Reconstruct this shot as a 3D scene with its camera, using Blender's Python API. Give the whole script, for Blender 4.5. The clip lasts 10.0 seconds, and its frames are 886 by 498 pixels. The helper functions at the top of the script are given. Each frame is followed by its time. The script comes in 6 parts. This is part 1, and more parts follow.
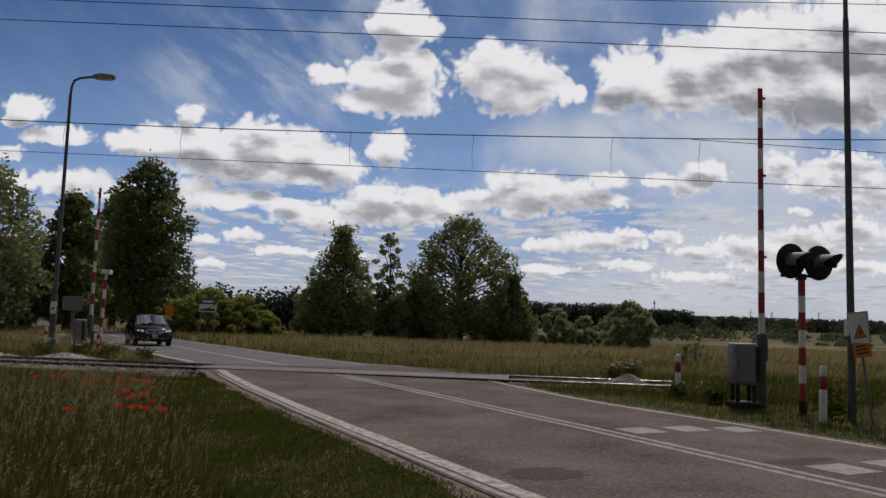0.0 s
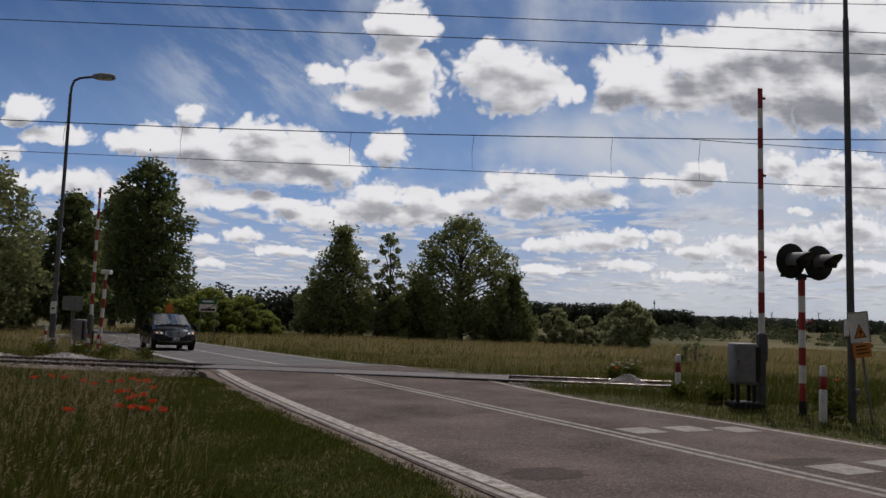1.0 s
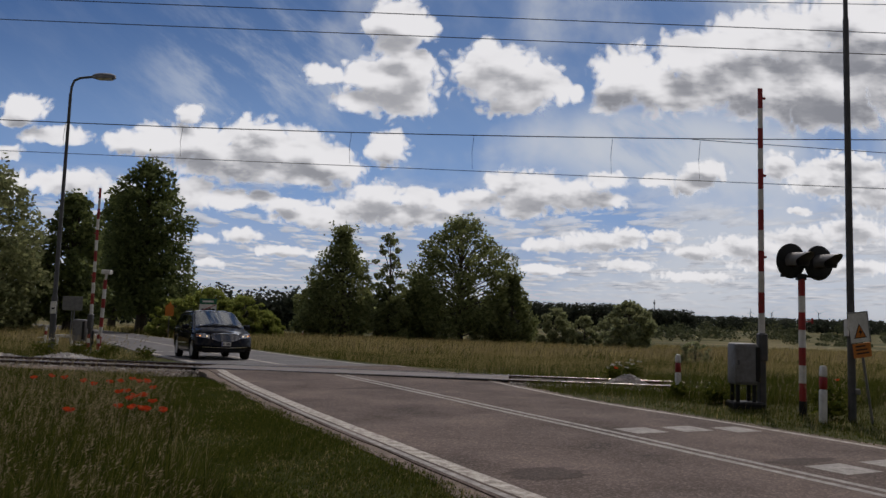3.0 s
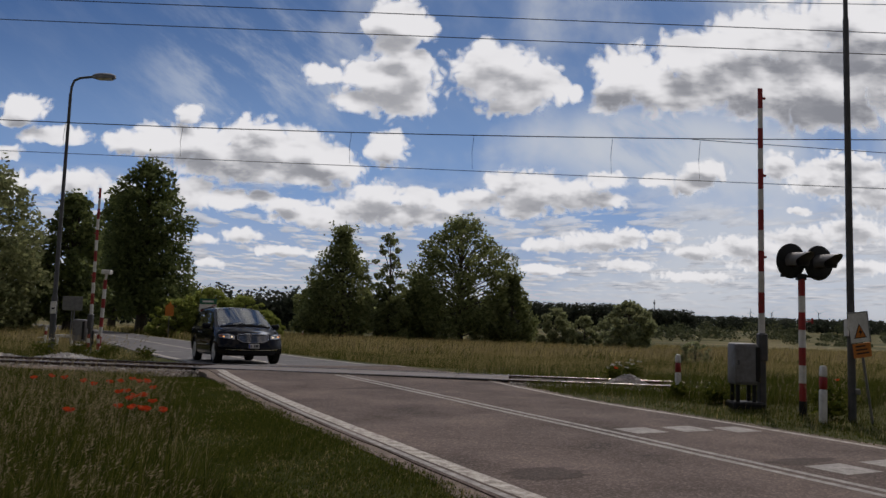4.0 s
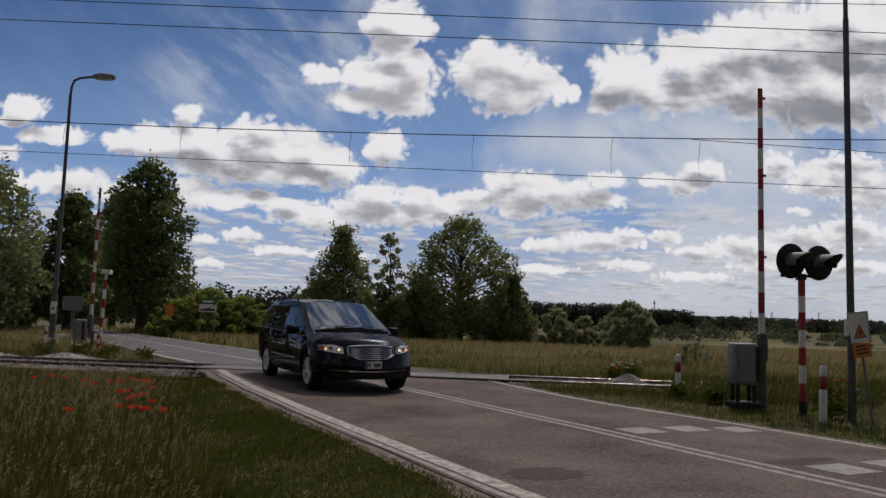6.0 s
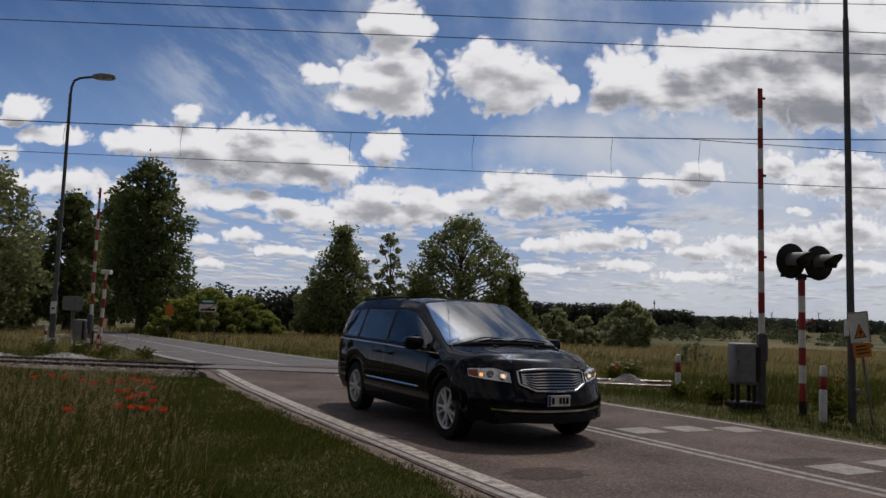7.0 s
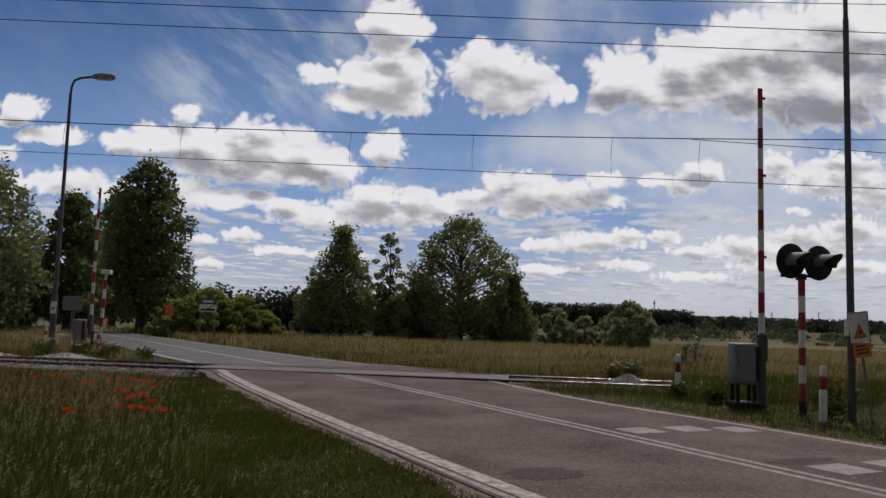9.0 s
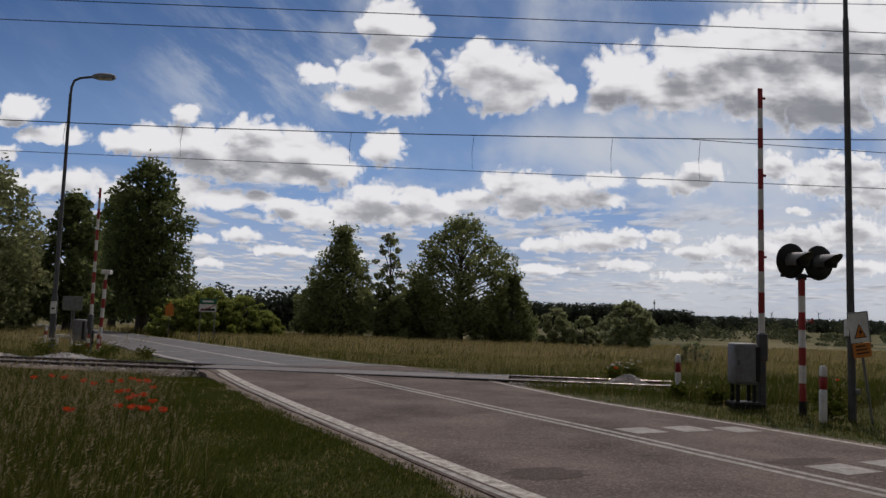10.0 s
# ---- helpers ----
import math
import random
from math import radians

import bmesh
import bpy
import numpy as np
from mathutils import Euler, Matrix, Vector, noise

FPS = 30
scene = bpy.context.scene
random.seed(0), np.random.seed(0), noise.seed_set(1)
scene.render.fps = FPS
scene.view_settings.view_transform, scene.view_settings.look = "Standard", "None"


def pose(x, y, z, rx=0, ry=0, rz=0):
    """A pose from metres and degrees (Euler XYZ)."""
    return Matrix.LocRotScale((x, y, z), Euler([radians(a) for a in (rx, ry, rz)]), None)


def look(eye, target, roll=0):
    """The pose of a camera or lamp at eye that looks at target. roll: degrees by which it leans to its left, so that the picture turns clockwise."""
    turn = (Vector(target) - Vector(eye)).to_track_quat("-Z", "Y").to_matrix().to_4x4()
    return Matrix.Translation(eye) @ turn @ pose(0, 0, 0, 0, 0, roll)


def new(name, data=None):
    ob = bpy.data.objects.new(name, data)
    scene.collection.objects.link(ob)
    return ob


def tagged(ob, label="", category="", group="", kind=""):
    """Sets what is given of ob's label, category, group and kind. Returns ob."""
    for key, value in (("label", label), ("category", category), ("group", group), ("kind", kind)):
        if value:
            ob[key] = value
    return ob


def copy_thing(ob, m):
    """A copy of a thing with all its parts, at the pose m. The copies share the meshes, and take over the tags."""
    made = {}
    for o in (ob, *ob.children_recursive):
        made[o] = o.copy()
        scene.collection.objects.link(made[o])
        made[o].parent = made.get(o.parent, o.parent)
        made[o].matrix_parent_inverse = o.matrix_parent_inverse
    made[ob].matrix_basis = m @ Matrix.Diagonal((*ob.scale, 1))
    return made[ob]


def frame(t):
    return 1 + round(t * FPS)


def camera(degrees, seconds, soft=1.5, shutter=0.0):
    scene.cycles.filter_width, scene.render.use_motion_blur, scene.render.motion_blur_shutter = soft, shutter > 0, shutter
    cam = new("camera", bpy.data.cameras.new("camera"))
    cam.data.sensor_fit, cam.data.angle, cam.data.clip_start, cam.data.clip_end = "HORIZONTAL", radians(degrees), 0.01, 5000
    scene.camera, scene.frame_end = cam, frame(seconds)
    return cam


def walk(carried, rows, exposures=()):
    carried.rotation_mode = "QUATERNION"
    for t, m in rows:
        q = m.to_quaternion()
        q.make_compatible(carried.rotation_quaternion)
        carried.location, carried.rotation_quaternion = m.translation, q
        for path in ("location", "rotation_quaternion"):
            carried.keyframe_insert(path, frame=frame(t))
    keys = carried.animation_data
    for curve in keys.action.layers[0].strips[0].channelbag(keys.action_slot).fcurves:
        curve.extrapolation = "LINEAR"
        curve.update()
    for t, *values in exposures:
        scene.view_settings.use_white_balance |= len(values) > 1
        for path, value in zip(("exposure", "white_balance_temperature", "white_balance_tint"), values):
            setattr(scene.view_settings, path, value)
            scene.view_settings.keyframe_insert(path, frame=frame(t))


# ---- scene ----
import functools

# ---- camera ----
EYE = (0.0, 0.0, 1.388)
cam = camera(59.24, 10.0)
POSE = look(EYE, (0.0, 10.0, 1.388 + 10.0 * math.tan(0.09266)), 1.789)
walk(cam, [(0.0, POSE), (10.0, POSE)], exposures=[(0.0, -1.25, 7300, 17), (10.0, -1.25, 7300, 17)])

# ---- sky and sun ----
SUN_AZ, SUN_EL = radians(20), radians(56)
world = bpy.data.worlds.new("sky")
scene.world = world
world.use_nodes = True


def build_world():
    nt = world.node_tree
    nt.nodes.clear()
    out = nt.nodes.new("ShaderNodeOutputWorld")
    bg = nt.nodes.new("ShaderNodeBackground")
    bg.inputs[1].default_value = 0.105
    sky = nt.nodes.new("ShaderNodeTexSky")
    sky.sky_type = "NISHITA"
    sky.sun_disc = False
    sky.sun_elevation, sky.sun_rotation = SUN_EL, SUN_AZ
    sky.dust_density = 1.5
    tc = nt.nodes.new("ShaderNodeTexCoord")
    ns = nt.nodes.new("ShaderNodeTexNoise")
    ns.inputs["Scale"].default_value = 5.5
    ns.inputs["Detail"].default_value = 8
    ramp = nt.nodes.new("ShaderNodeValToRGB")
    ramp.color_ramp.elements[0].position = 0.46
    ramp.color_ramp.elements[1].position = 0.57
    mix = nt.nodes.new("ShaderNodeMix")
    mix.data_type = "RGBA"
    mix.inputs["B"].default_value = (7.0, 7.1, 7.4, 1)
    nt.links.new(tc.outputs["Generated"], ns.inputs["Vector"])
    nt.links.new(ns.outputs["Fac"], ramp.inputs["Fac"])
    nt.links.new(ramp.outputs["Color"], mix.inputs["Factor"])
    nt.links.new(sky.outputs[0], mix.inputs["A"])
    nt.links.new(mix.outputs["Result"], bg.inputs[0])
    nt.links.new(bg.outputs[0], out.inputs[0])


build_world()
sun_data = bpy.data.lights.new("sun", "SUN")
sun_data.energy, sun_data.angle, sun_data.color = 3.5, radians(0.6), (1.0, 0.95, 0.88)
sun = new("sun", sun_data)
SUN_DIR = Vector((math.cos(SUN_EL) * math.sin(SUN_AZ), math.cos(SUN_EL) * math.cos(SUN_AZ), math.sin(SUN_EL)))
sun.matrix_world = look(SUN_DIR * 50, (0, 0, 0))


# ---- materials ----
def node_mat(name):
    m = bpy.data.materials.new(name)
    m.use_nodes = True
    nt = m.node_tree
    return m, nt, nt.nodes["Principled BSDF"]


def mat(name, c1, c2=None, rough=0.7, scale=6.0, metal=0.0, bump=0.0, fine=60.0, spec=0.5, per="", coat=0.0, world_space=False, detail=6):
    """Painted or natural surface: two colours mixed by broad stains and fine grain, with relief."""
    m, nt, b = node_mat(name)
    c2 = c2 or tuple(min(1, c * 0.8) for c in c1)
    L = nt.links.new
    tc = nt.nodes.new("ShaderNodeNewGeometry" if world_space else "ShaderNodeTexCoord")
    vec = tc.outputs["Position" if world_space else "Object"]
    n1 = nt.nodes.new("ShaderNodeTexNoise")
    n1.inputs["Scale"].default_value, n1.inputs["Detail"].default_value = scale, detail
    n2 = nt.nodes.new("ShaderNodeTexNoise")
    n2.inputs["Scale"].default_value, n2.inputs["Detail"].default_value = fine, 3
    L(vec, n1.inputs["Vector"])
    L(vec, n2.inputs["Vector"])
    add = nt.nodes.new("ShaderNodeMath")
    add.operation = "MULTIPLY_ADD"
    add.inputs[1].default_value = 0.45
    L(n2.outputs["Fac"], add.inputs[0])
    mul = nt.nodes.new("ShaderNodeMath")
    mul.operation = "MULTIPLY"
    mul.inputs[1].default_value = 0.6
    L(n1.outputs["Fac"], mul.inputs[0])
    L(mul.outputs[0], add.inputs[2])
    ramp = nt.nodes.new("ShaderNodeMapRange")
    ramp.inputs["From Min"].default_value, ramp.inputs["From Max"].default_value = 0.38, 0.68
    if per:
        rnd = nt.nodes.new("ShaderNodeNewGeometry" if per == "island" else "ShaderNodeObjectInfo")
        a2 = nt.nodes.new("ShaderNodeMath")
        a2.operation = "MULTIPLY_ADD"
        a2.inputs[1].default_value = 0.3
        L(rnd.outputs["Random Per Island" if per == "island" else "Random"], a2.inputs[0])
        a3 = nt.nodes.new("ShaderNodeMath")
        a3.operation = "MULTIPLY_ADD"
        a3.inputs[1].default_value, a3.inputs[2].default_value = 0.7, -0.0
        L(add.outputs[0], a3.inputs[0])
        L(a3.outputs[0], a2.inputs[2])
        L(a2.outputs[0], ramp.inputs["Value"])
    else:
        L(add.outputs[0], ramp.inputs["Value"])
    mix = nt.nodes.new("ShaderNodeMix")
    mix.data_type = "RGBA"
    mix.inputs["A"].default_value, mix.inputs["B"].default_value = (*c1, 1), (*c2, 1)
    L(ramp.outputs[0], mix.inputs["Factor"])
    L(mix.outputs["Result"], b.inputs["Base Color"])
    b.inputs["Roughness"].default_value, b.inputs["Metallic"].default_value = rough, metal
    b.inputs["Specular IOR Level"].default_value = spec
    b.inputs["Coat Weight"].default_value = coat
    if bump:
        bp = nt.nodes.new("ShaderNodeBump")
        bp.inputs["Strength"].default_value, bp.inputs["Distance"].default_value = bump, 0.02
        L(add.outputs[0], bp.inputs["Height"])
        L(bp.outputs[0], b.inputs["Normal"])
    return m


def leaf_mat(name, c1, c2, translucent=0.35, rough=0.75, spec=0.12):
    """Leaves or blades: colour varies from piece to piece, light comes through."""
    m, nt, b = node_mat(name)
    L = nt.links.new
    g = nt.nodes.new("ShaderNodeNewGeometry")
    mix = nt.nodes.new("ShaderNodeMix")
    mix.data_type = "RGBA"
    mix.inputs["A"].default_value, mix.inputs["B"].default_value = (*c1, 1), (*c2, 1)
    L(g.outputs["Random Per Island"], mix.inputs["Factor"])
    L(mix.outputs["Result"], b.inputs["Base Color"])
    b.inputs["Roughness"].default_value = rough
    b.inputs["Specular IOR Level"].default_value = spec
    tr = nt.nodes.new("ShaderNodeBsdfTranslucent")
    L(mix.outputs["Result"], tr.inputs["Color"])
    ms = nt.nodes.new("ShaderNodeMixShader")
    ms.inputs[0].default_value = translucent
    L(b.outputs[0], ms.inputs[1])
    L(tr.outputs[0], ms.inputs[2])
    L(ms.outputs[0], nt.nodes["Material Output"].inputs[0])
    return m


def glow_mat(name, c, strength):
    m, nt, b = node_mat(name)
    b.inputs["Base Color"].default_value = (*c, 1)
    b.inputs["Emission Color"].default_value = (*c, 1)
    b.inputs["Emission Strength"].default_value = strength
    return m


def asphalt_mat(name, dark, light):
    """Worn asphalt: pale stone chips, broad wheel-polished patches, tar stains and fine cracks."""
    m, nt, b = node_mat(name)
    L = nt.links.new
    g = nt.nodes.new("ShaderNodeNewGeometry")
    v = nt.nodes.new("ShaderNodeTexVoronoi")
    v.inputs["Scale"].default_value = 48
    n1 = nt.nodes.new("ShaderNodeTexNoise")
    n1.inputs["Scale"].default_value, n1.inputs["Detail"].default_value = 0.7, 8
    n2 = nt.nodes.new("ShaderNodeTexNoise")
    n2.inputs["Scale"].default_value, n2.inputs["Detail"].default_value = 26, 5
    crack = nt.nodes.new("ShaderNodeTexVoronoi")
    crack.feature = "DISTANCE_TO_EDGE"
    crack.inputs["Scale"].default_value = 0.55
    warp = nt.nodes.new("ShaderNodeMix")
    warp.data_type = "VECTOR"
    warp.inputs["Factor"].default_value = 0.25
    for n in (v, n1, n2):
        L(g.outputs["Position"], n.inputs["Vector"])
    L(g.outputs["Position"], warp.inputs[4])
    L(n1.outputs["Color"], warp.inputs[5])
    L(warp.outputs[1], crack.inputs["Vector"])
    chip = nt.nodes.new("ShaderNodeMapRange")
    chip.inputs["From Min"].default_value, chip.inputs["From Max"].default_value = 0.45, 1.0
    L(v.outputs["Color"], chip.inputs["Value"])
    m1 = nt.nodes.new("ShaderNodeMix")
    m1.data_type = "RGBA"
    m1.inputs["A"].default_value, m1.inputs["B"].default_value = (*dark, 1), (*light, 1)
    s = nt.nodes.new("ShaderNodeMath")
    s.operation = "MULTIPLY_ADD"
    s.inputs[1].default_value = 0.62
    L(chip.outputs[0], s.inputs[0])
    s2 = nt.nodes.new("ShaderNodeMapRange")
    s2.inputs["From Min"].default_value, s2.inputs["From Max"].default_value = 0.3, 0.7
    s2.inputs["To Max"].default_value = 0.5
    L(n1.outputs["Fac"], s2.inputs["Value"])
    L(s2.outputs[0], s.inputs[2])
    L(s.outputs[0], m1.inputs["Factor"])
    ck = nt.nodes.new("ShaderNodeMapRange")
    ck.inputs["From Min"].default_value, ck.inputs["From Max"].default_value = 0.0, 0.012
    ck.inputs["To Min"].default_value, ck.inputs["To Max"].default_value = 0.82, 1.0
    L(crack.outputs["Distance"], ck.inputs["Value"])
    m2 = nt.nodes.new("ShaderNodeMix")
    m2.data_type, m2.blend_type = "RGBA", "MULTIPLY"
    m2.inputs["Factor"].default_value = 1
    L(m1.outputs["Result"], m2.inputs["A"])
    L(ck.outputs[0], m2.inputs["B"])
    L(m2.outputs["Result"], b.inputs["Base Color"])
    b.inputs["Roughness"].default_value = 0.85
    b.inputs["Specular IOR Level"].default_value = 0.12
    bp = nt.nodes.new("ShaderNodeBump")
    bp.inputs["Strength"].default_value, bp.inputs["Distance"].default_value = 0.5, 0.01
    L(n2.outputs["Fac"], bp.inputs["Height"])
    L(bp.outputs[0], b.inputs["Normal"])
    return m


def paint_worn_mat(name, paint, under):
    """Road paint rubbed through to the asphalt in patches."""
    m, nt, b = node_mat(name)
    L = nt.links.new
    g = nt.nodes.new("ShaderNodeNewGeometry")
    n1 = nt.nodes.new("ShaderNodeTexNoise")
    n1.inputs["Scale"].default_value, n1.inputs["Detail"].default_value = 9, 9
    n1.inputs["Roughness"].default_value = 0.7
    L(g.outputs["Position"], n1.inputs["Vector"])
    r = nt.nodes.new("ShaderNodeMapRange")
    r.inputs["From Min"].default_value, r.inputs["From Max"].default_value = 0.38, 0.62
    L(n1.outputs["Fac"], r.inputs["Value"])
    mx = nt.nodes.new("ShaderNodeMix")
    mx.data_type = "RGBA"
    mx.inputs["A"].default_value, mx.inputs["B"].default_value = (*under, 1), (*paint, 1)
    L(r.outputs[0], mx.inputs["Factor"])
    L(mx.outputs["Result"], b.inputs["Base Color"])
    b.inputs["Specular IOR Level"].default_value = 0.15
    b.inputs["Roughness"].default_value = 0.8
    return m


def ground_mat():
    """Meadow soil under the blades: green and straw patches at several scales."""
    m, nt, b = node_mat("meadow_ground")
    L = nt.links.new
    g = nt.nodes.new("ShaderNodeNewGeometry")
    cols = []
    for sc, lo, hi in ((0.02, 0.42, 0.58), (0.35, 0.35, 0.65), (7.0, 0.3, 0.7)):
        n = nt.nodes.new("ShaderNodeTexNoise")
        n.inputs["Scale"].default_value, n.inputs["Detail"].default_value = sc, 8
        L(g.outputs["Position"], n.inputs["Vector"])
        r = nt.nodes.new("ShaderNodeMapRange")
        r.inputs["From Min"].default_value, r.inputs["From Max"].default_value = lo, hi
        L(n.outputs["Fac"], r.inputs["Value"])
        cols.append(r.outputs[0])
    a = nt.nodes.new("ShaderNodeMix")
    a.data_type = "RGBA"
    a.inputs["A"].default_value, a.inputs["B"].default_value = (0.055, 0.062, 0.014, 1), (0.24, 0.20, 0.095, 1)
    L(cols[0], a.inputs["Factor"])
    c = nt.nodes.new("ShaderNodeMix")
    c.data_type = "RGBA"
    c.inputs["B"].default_value = (0.052, 0.054, 0.015, 1)
    h = nt.nodes.new("ShaderNodeMath")
    h.operation = "MULTIPLY"
    h.inputs[1].default_value = 0.6
    L(cols[1], h.inputs[0])
    L(h.outputs[0], c.inputs["Factor"])
    L(a.outputs["Result"], c.inputs["A"])
    d = nt.nodes.new("ShaderNodeMix")
    d.data_type, d.blend_type = "RGBA", "MULTIPLY"
    d.inputs["Factor"].default_value = 0.45
    L(c.outputs["Result"], d.inputs["A"])
    L(cols[2], d.inputs["B"])
    L(d.outputs["Result"], b.inputs["Base Color"])
    b.inputs["Roughness"].default_value = 0.95
    b.inputs["Specular IOR Level"].default_value = 0.1
    return m


MAT = dict(
    ground=ground_mat(),
    asphalt=asphalt_mat("asphalt", (0.042, 0.032, 0.0275), (0.215, 0.164, 0.141)),
    asphalt_far=asphalt_mat("asphalt_grey", (0.085, 0.083, 0.085), (0.20, 0.195, 0.195)),
    tar=asphalt_mat("tar_patch", (0.034, 0.026, 0.023), (0.115, 0.089, 0.077)),
    line=paint_worn_mat("road_paint", (0.50, 0.47, 0.42), (0.20, 0.175, 0.155)),
    line_pale=paint_worn_mat("worn_road_paint", (0.36, 0.345, 0.32), (0.19, 0.175, 0.165)),
    gravel=mat("gravel", (0.07, 0.05, 0.037), (0.20, 0.152, 0.118), 0.95, 8, bump=0.8, fine=50, world_space=True),
    stone=mat("ballast_stone", (0.16, 0.14, 0.12), (0.38, 0.345, 0.31), 0.9, 5, bump=0.4, per="island"),
    rail=mat("rusty_rail", (0.045, 0.028, 0.02), (0.10, 0.06, 0.04), 0.8, 8, 0.3, 0.3),
    railtop=mat("polished_rail", (0.10, 0.085, 0.075), (0.16, 0.14, 0.13), 0.24, 2, 1.0),
    sleeper=mat("concrete_sleeper", (0.20, 0.18, 0.16), (0.32, 0.30, 0.27), 0.9, 6, bump=0.3),
    panel=mat("crossing_panel", (0.085, 0.072, 0.065), (0.15, 0.13, 0.12), 0.8, 5, bump=0.3),
    white=mat("white_enamel", (0.74, 0.73, 0.70), (0.55, 0.53, 0.50), 0.45, 5, fine=25),
    red=mat("red_enamel", (0.36, 0.018, 0.02), (0.22, 0.02, 0.018), 0.45, 6, fine=30),
    orange=mat("orange_enamel", (0.62, 0.19, 0.015), (0.5, 0.14, 0.015), 0.5, 6),
    green=mat("green_enamel", (0.015, 0.14, 0.075), (0.01, 0.10, 0.055), 0.5, 6),
    black=mat("black_paint", (0.008, 0.008, 0.009), (0.02, 0.019, 0.018), 0.55, 8, spec=0.3),
    rubber=mat("black_rubber", (0.009, 0.009, 0.009), (0.018, 0.018, 0.017), 0.85, 12, spec=0.2),
    grey=mat("grey_cabinet_paint", (0.20, 0.20, 0.21), (0.135, 0.13, 0.13), 0.5, 5, fine=20),
    steel=mat("galvanised_steel", (0.16, 0.16, 0.165), (0.24, 0.24, 0.24), 0.5, 6, 0.6),
    darksteel=mat("dark_grey_steel", (0.055, 0.057, 0.062), (0.09, 0.09, 0.092), 0.55, 6, 0.2),
    hood=mat("weathered_hood_metal", (0.11, 0.11, 0.11), (0.19, 0.185, 0.18), 0.5, 7, 0.3),
    wire=mat("wire", (0.035, 0.035, 0.04), (0.05, 0.05, 0.05), 0.6, 3, 0.4),
    bark=mat("bark", (0.045, 0.035, 0.026), (0.10, 0.082, 0.065), 0.95, 4, bump=0.8, fine=25),
    lens=mat("dark_signal_lens", (0.03, 0.004, 0.004), (0.05, 0.008, 0.008), 0.15, 5),
    pile=mat("pale_gravel", (0.30, 0.285, 0.27), (0.48, 0.46, 0.44), 0.95, 9, bump=0.6, per="island"),
    leaf_alder=leaf_mat("alder_leaves", (0.120, 0.143, 0.060), (0.280, 0.312, 0.130), 0.5),
    leaf_dark=leaf_mat("lime_tree_leaves", (0.077, 0.103, 0.043), (0.206, 0.244, 0.088), 0.45),
    leaf_left=leaf_mat("ash_leaves", (0.124, 0.146, 0.068), (0.299, 0.319, 0.156), 0.5),
    leaf_hedge=leaf_mat("hedge_leaves", (0.16, 0.20, 0.045), (0.38, 0.42, 0.12), 0.55),
    leaf_willow=leaf_mat("willow_leaves", (0.172, 0.196, 0.098), (0.356, 0.380, 0.207), 0.5),
    leaf_far=leaf_mat("far_wood_leaves", (0.036, 0.045, 0.032), (0.066, 0.08, 0.055), 0.3),
    leaf_mid=leaf_mat("field_bush_leaves", (0.06, 0.075, 0.04), (0.13, 0.145, 0.075), 0.3),
    grass=leaf_mat("grass_blades", (0.024, 0.040, 0.006), (0.108, 0.112, 0.022), 0.45, spec=0.03),
    lawn=leaf_mat("verge_blades", (0.025, 0.043, 0.006), (0.108, 0.114, 0.022), 0.45, spec=0.02),
    straw=leaf_mat("seed_heads", (0.17, 0.135, 0.07), (0.42, 0.34, 0.21), 0.45, spec=0.03),
    dry=leaf_mat("dry_meadow_blades", (0.20, 0.165, 0.065), (0.44, 0.35, 0.17), 0.45, spec=0.05),
    poppy=leaf_mat("poppy_petals", (0.46, 0.04, 0.012), (0.62, 0.09, 0.03), 0.4, spec=0.05),
)


# ---- mesh helpers ----
def finish(name, bm, material, angle=35):
    me = bpy.data.meshes.new(name)
    bm.to_mesh(me)
    bm.free()
    for p in me.polygons:
        p.use_smooth = True
    me.set_sharp_from_angle(angle=radians(angle))
    if material:
        me.materials.append(material)
    return me


def part(name, bm, material, parent=None, label="", m=None, angle=35):
    ob = new(name, finish(name, bm, material, angle))
    ob.parent = parent
    if m is not None:
        ob.matrix_basis = m
    return tagged(ob, label)


def solid(name, bm, material, label="", category="", group="", kind="", m=None, angle=35):
    return tagged(part(name, bm, material, None, "", m, angle), label, category, group, kind)


def thing(name, m, label, category, group="", kind=""):
    ob = new(name)
    ob.empty_display_size = 0.2
    ob.matrix_basis = m
    return tagged(ob, label, category, group, kind)


def raw(name, verts, faces, material, parent=None, smooth=False):
    me = bpy.data.meshes.new(name)
    me.from_pydata(verts, [], faces)
    me.materials.append(material)
    if smooth:
        for p in me.polygons:
            p.use_smooth = True
    ob = new(name, me)
    ob.parent = parent
    return ob


def box(bm, c, s, bevel=0.0, m=None, seg=1):
    made = bmesh.ops.create_cube(bm, size=1, matrix=(m or Matrix()) @ Matrix.LocRotScale(c, None, s))
    if bevel:
        edges = list({e for v in made["verts"] for e in v.link_edges})
        bmesh.ops.bevel(bm, geom=edges, offset=bevel, segments=seg, affect="EDGES", profile=0.5)
    return bm


def rod(bm, a, b, r1, r2=None, seg=10, caps=True):
    a, b = Vector(a), Vector(b)
    d = b - a
    m = Matrix.Translation((a + b) / 2) @ d.to_track_quat("Z", "Y").to_matrix().to_4x4()
    bmesh.ops.create_cone(bm, cap_ends=caps, segments=seg, radius1=r1, radius2=r1 if r2 is None else r2, depth=d.length, matrix=m)
    return bm


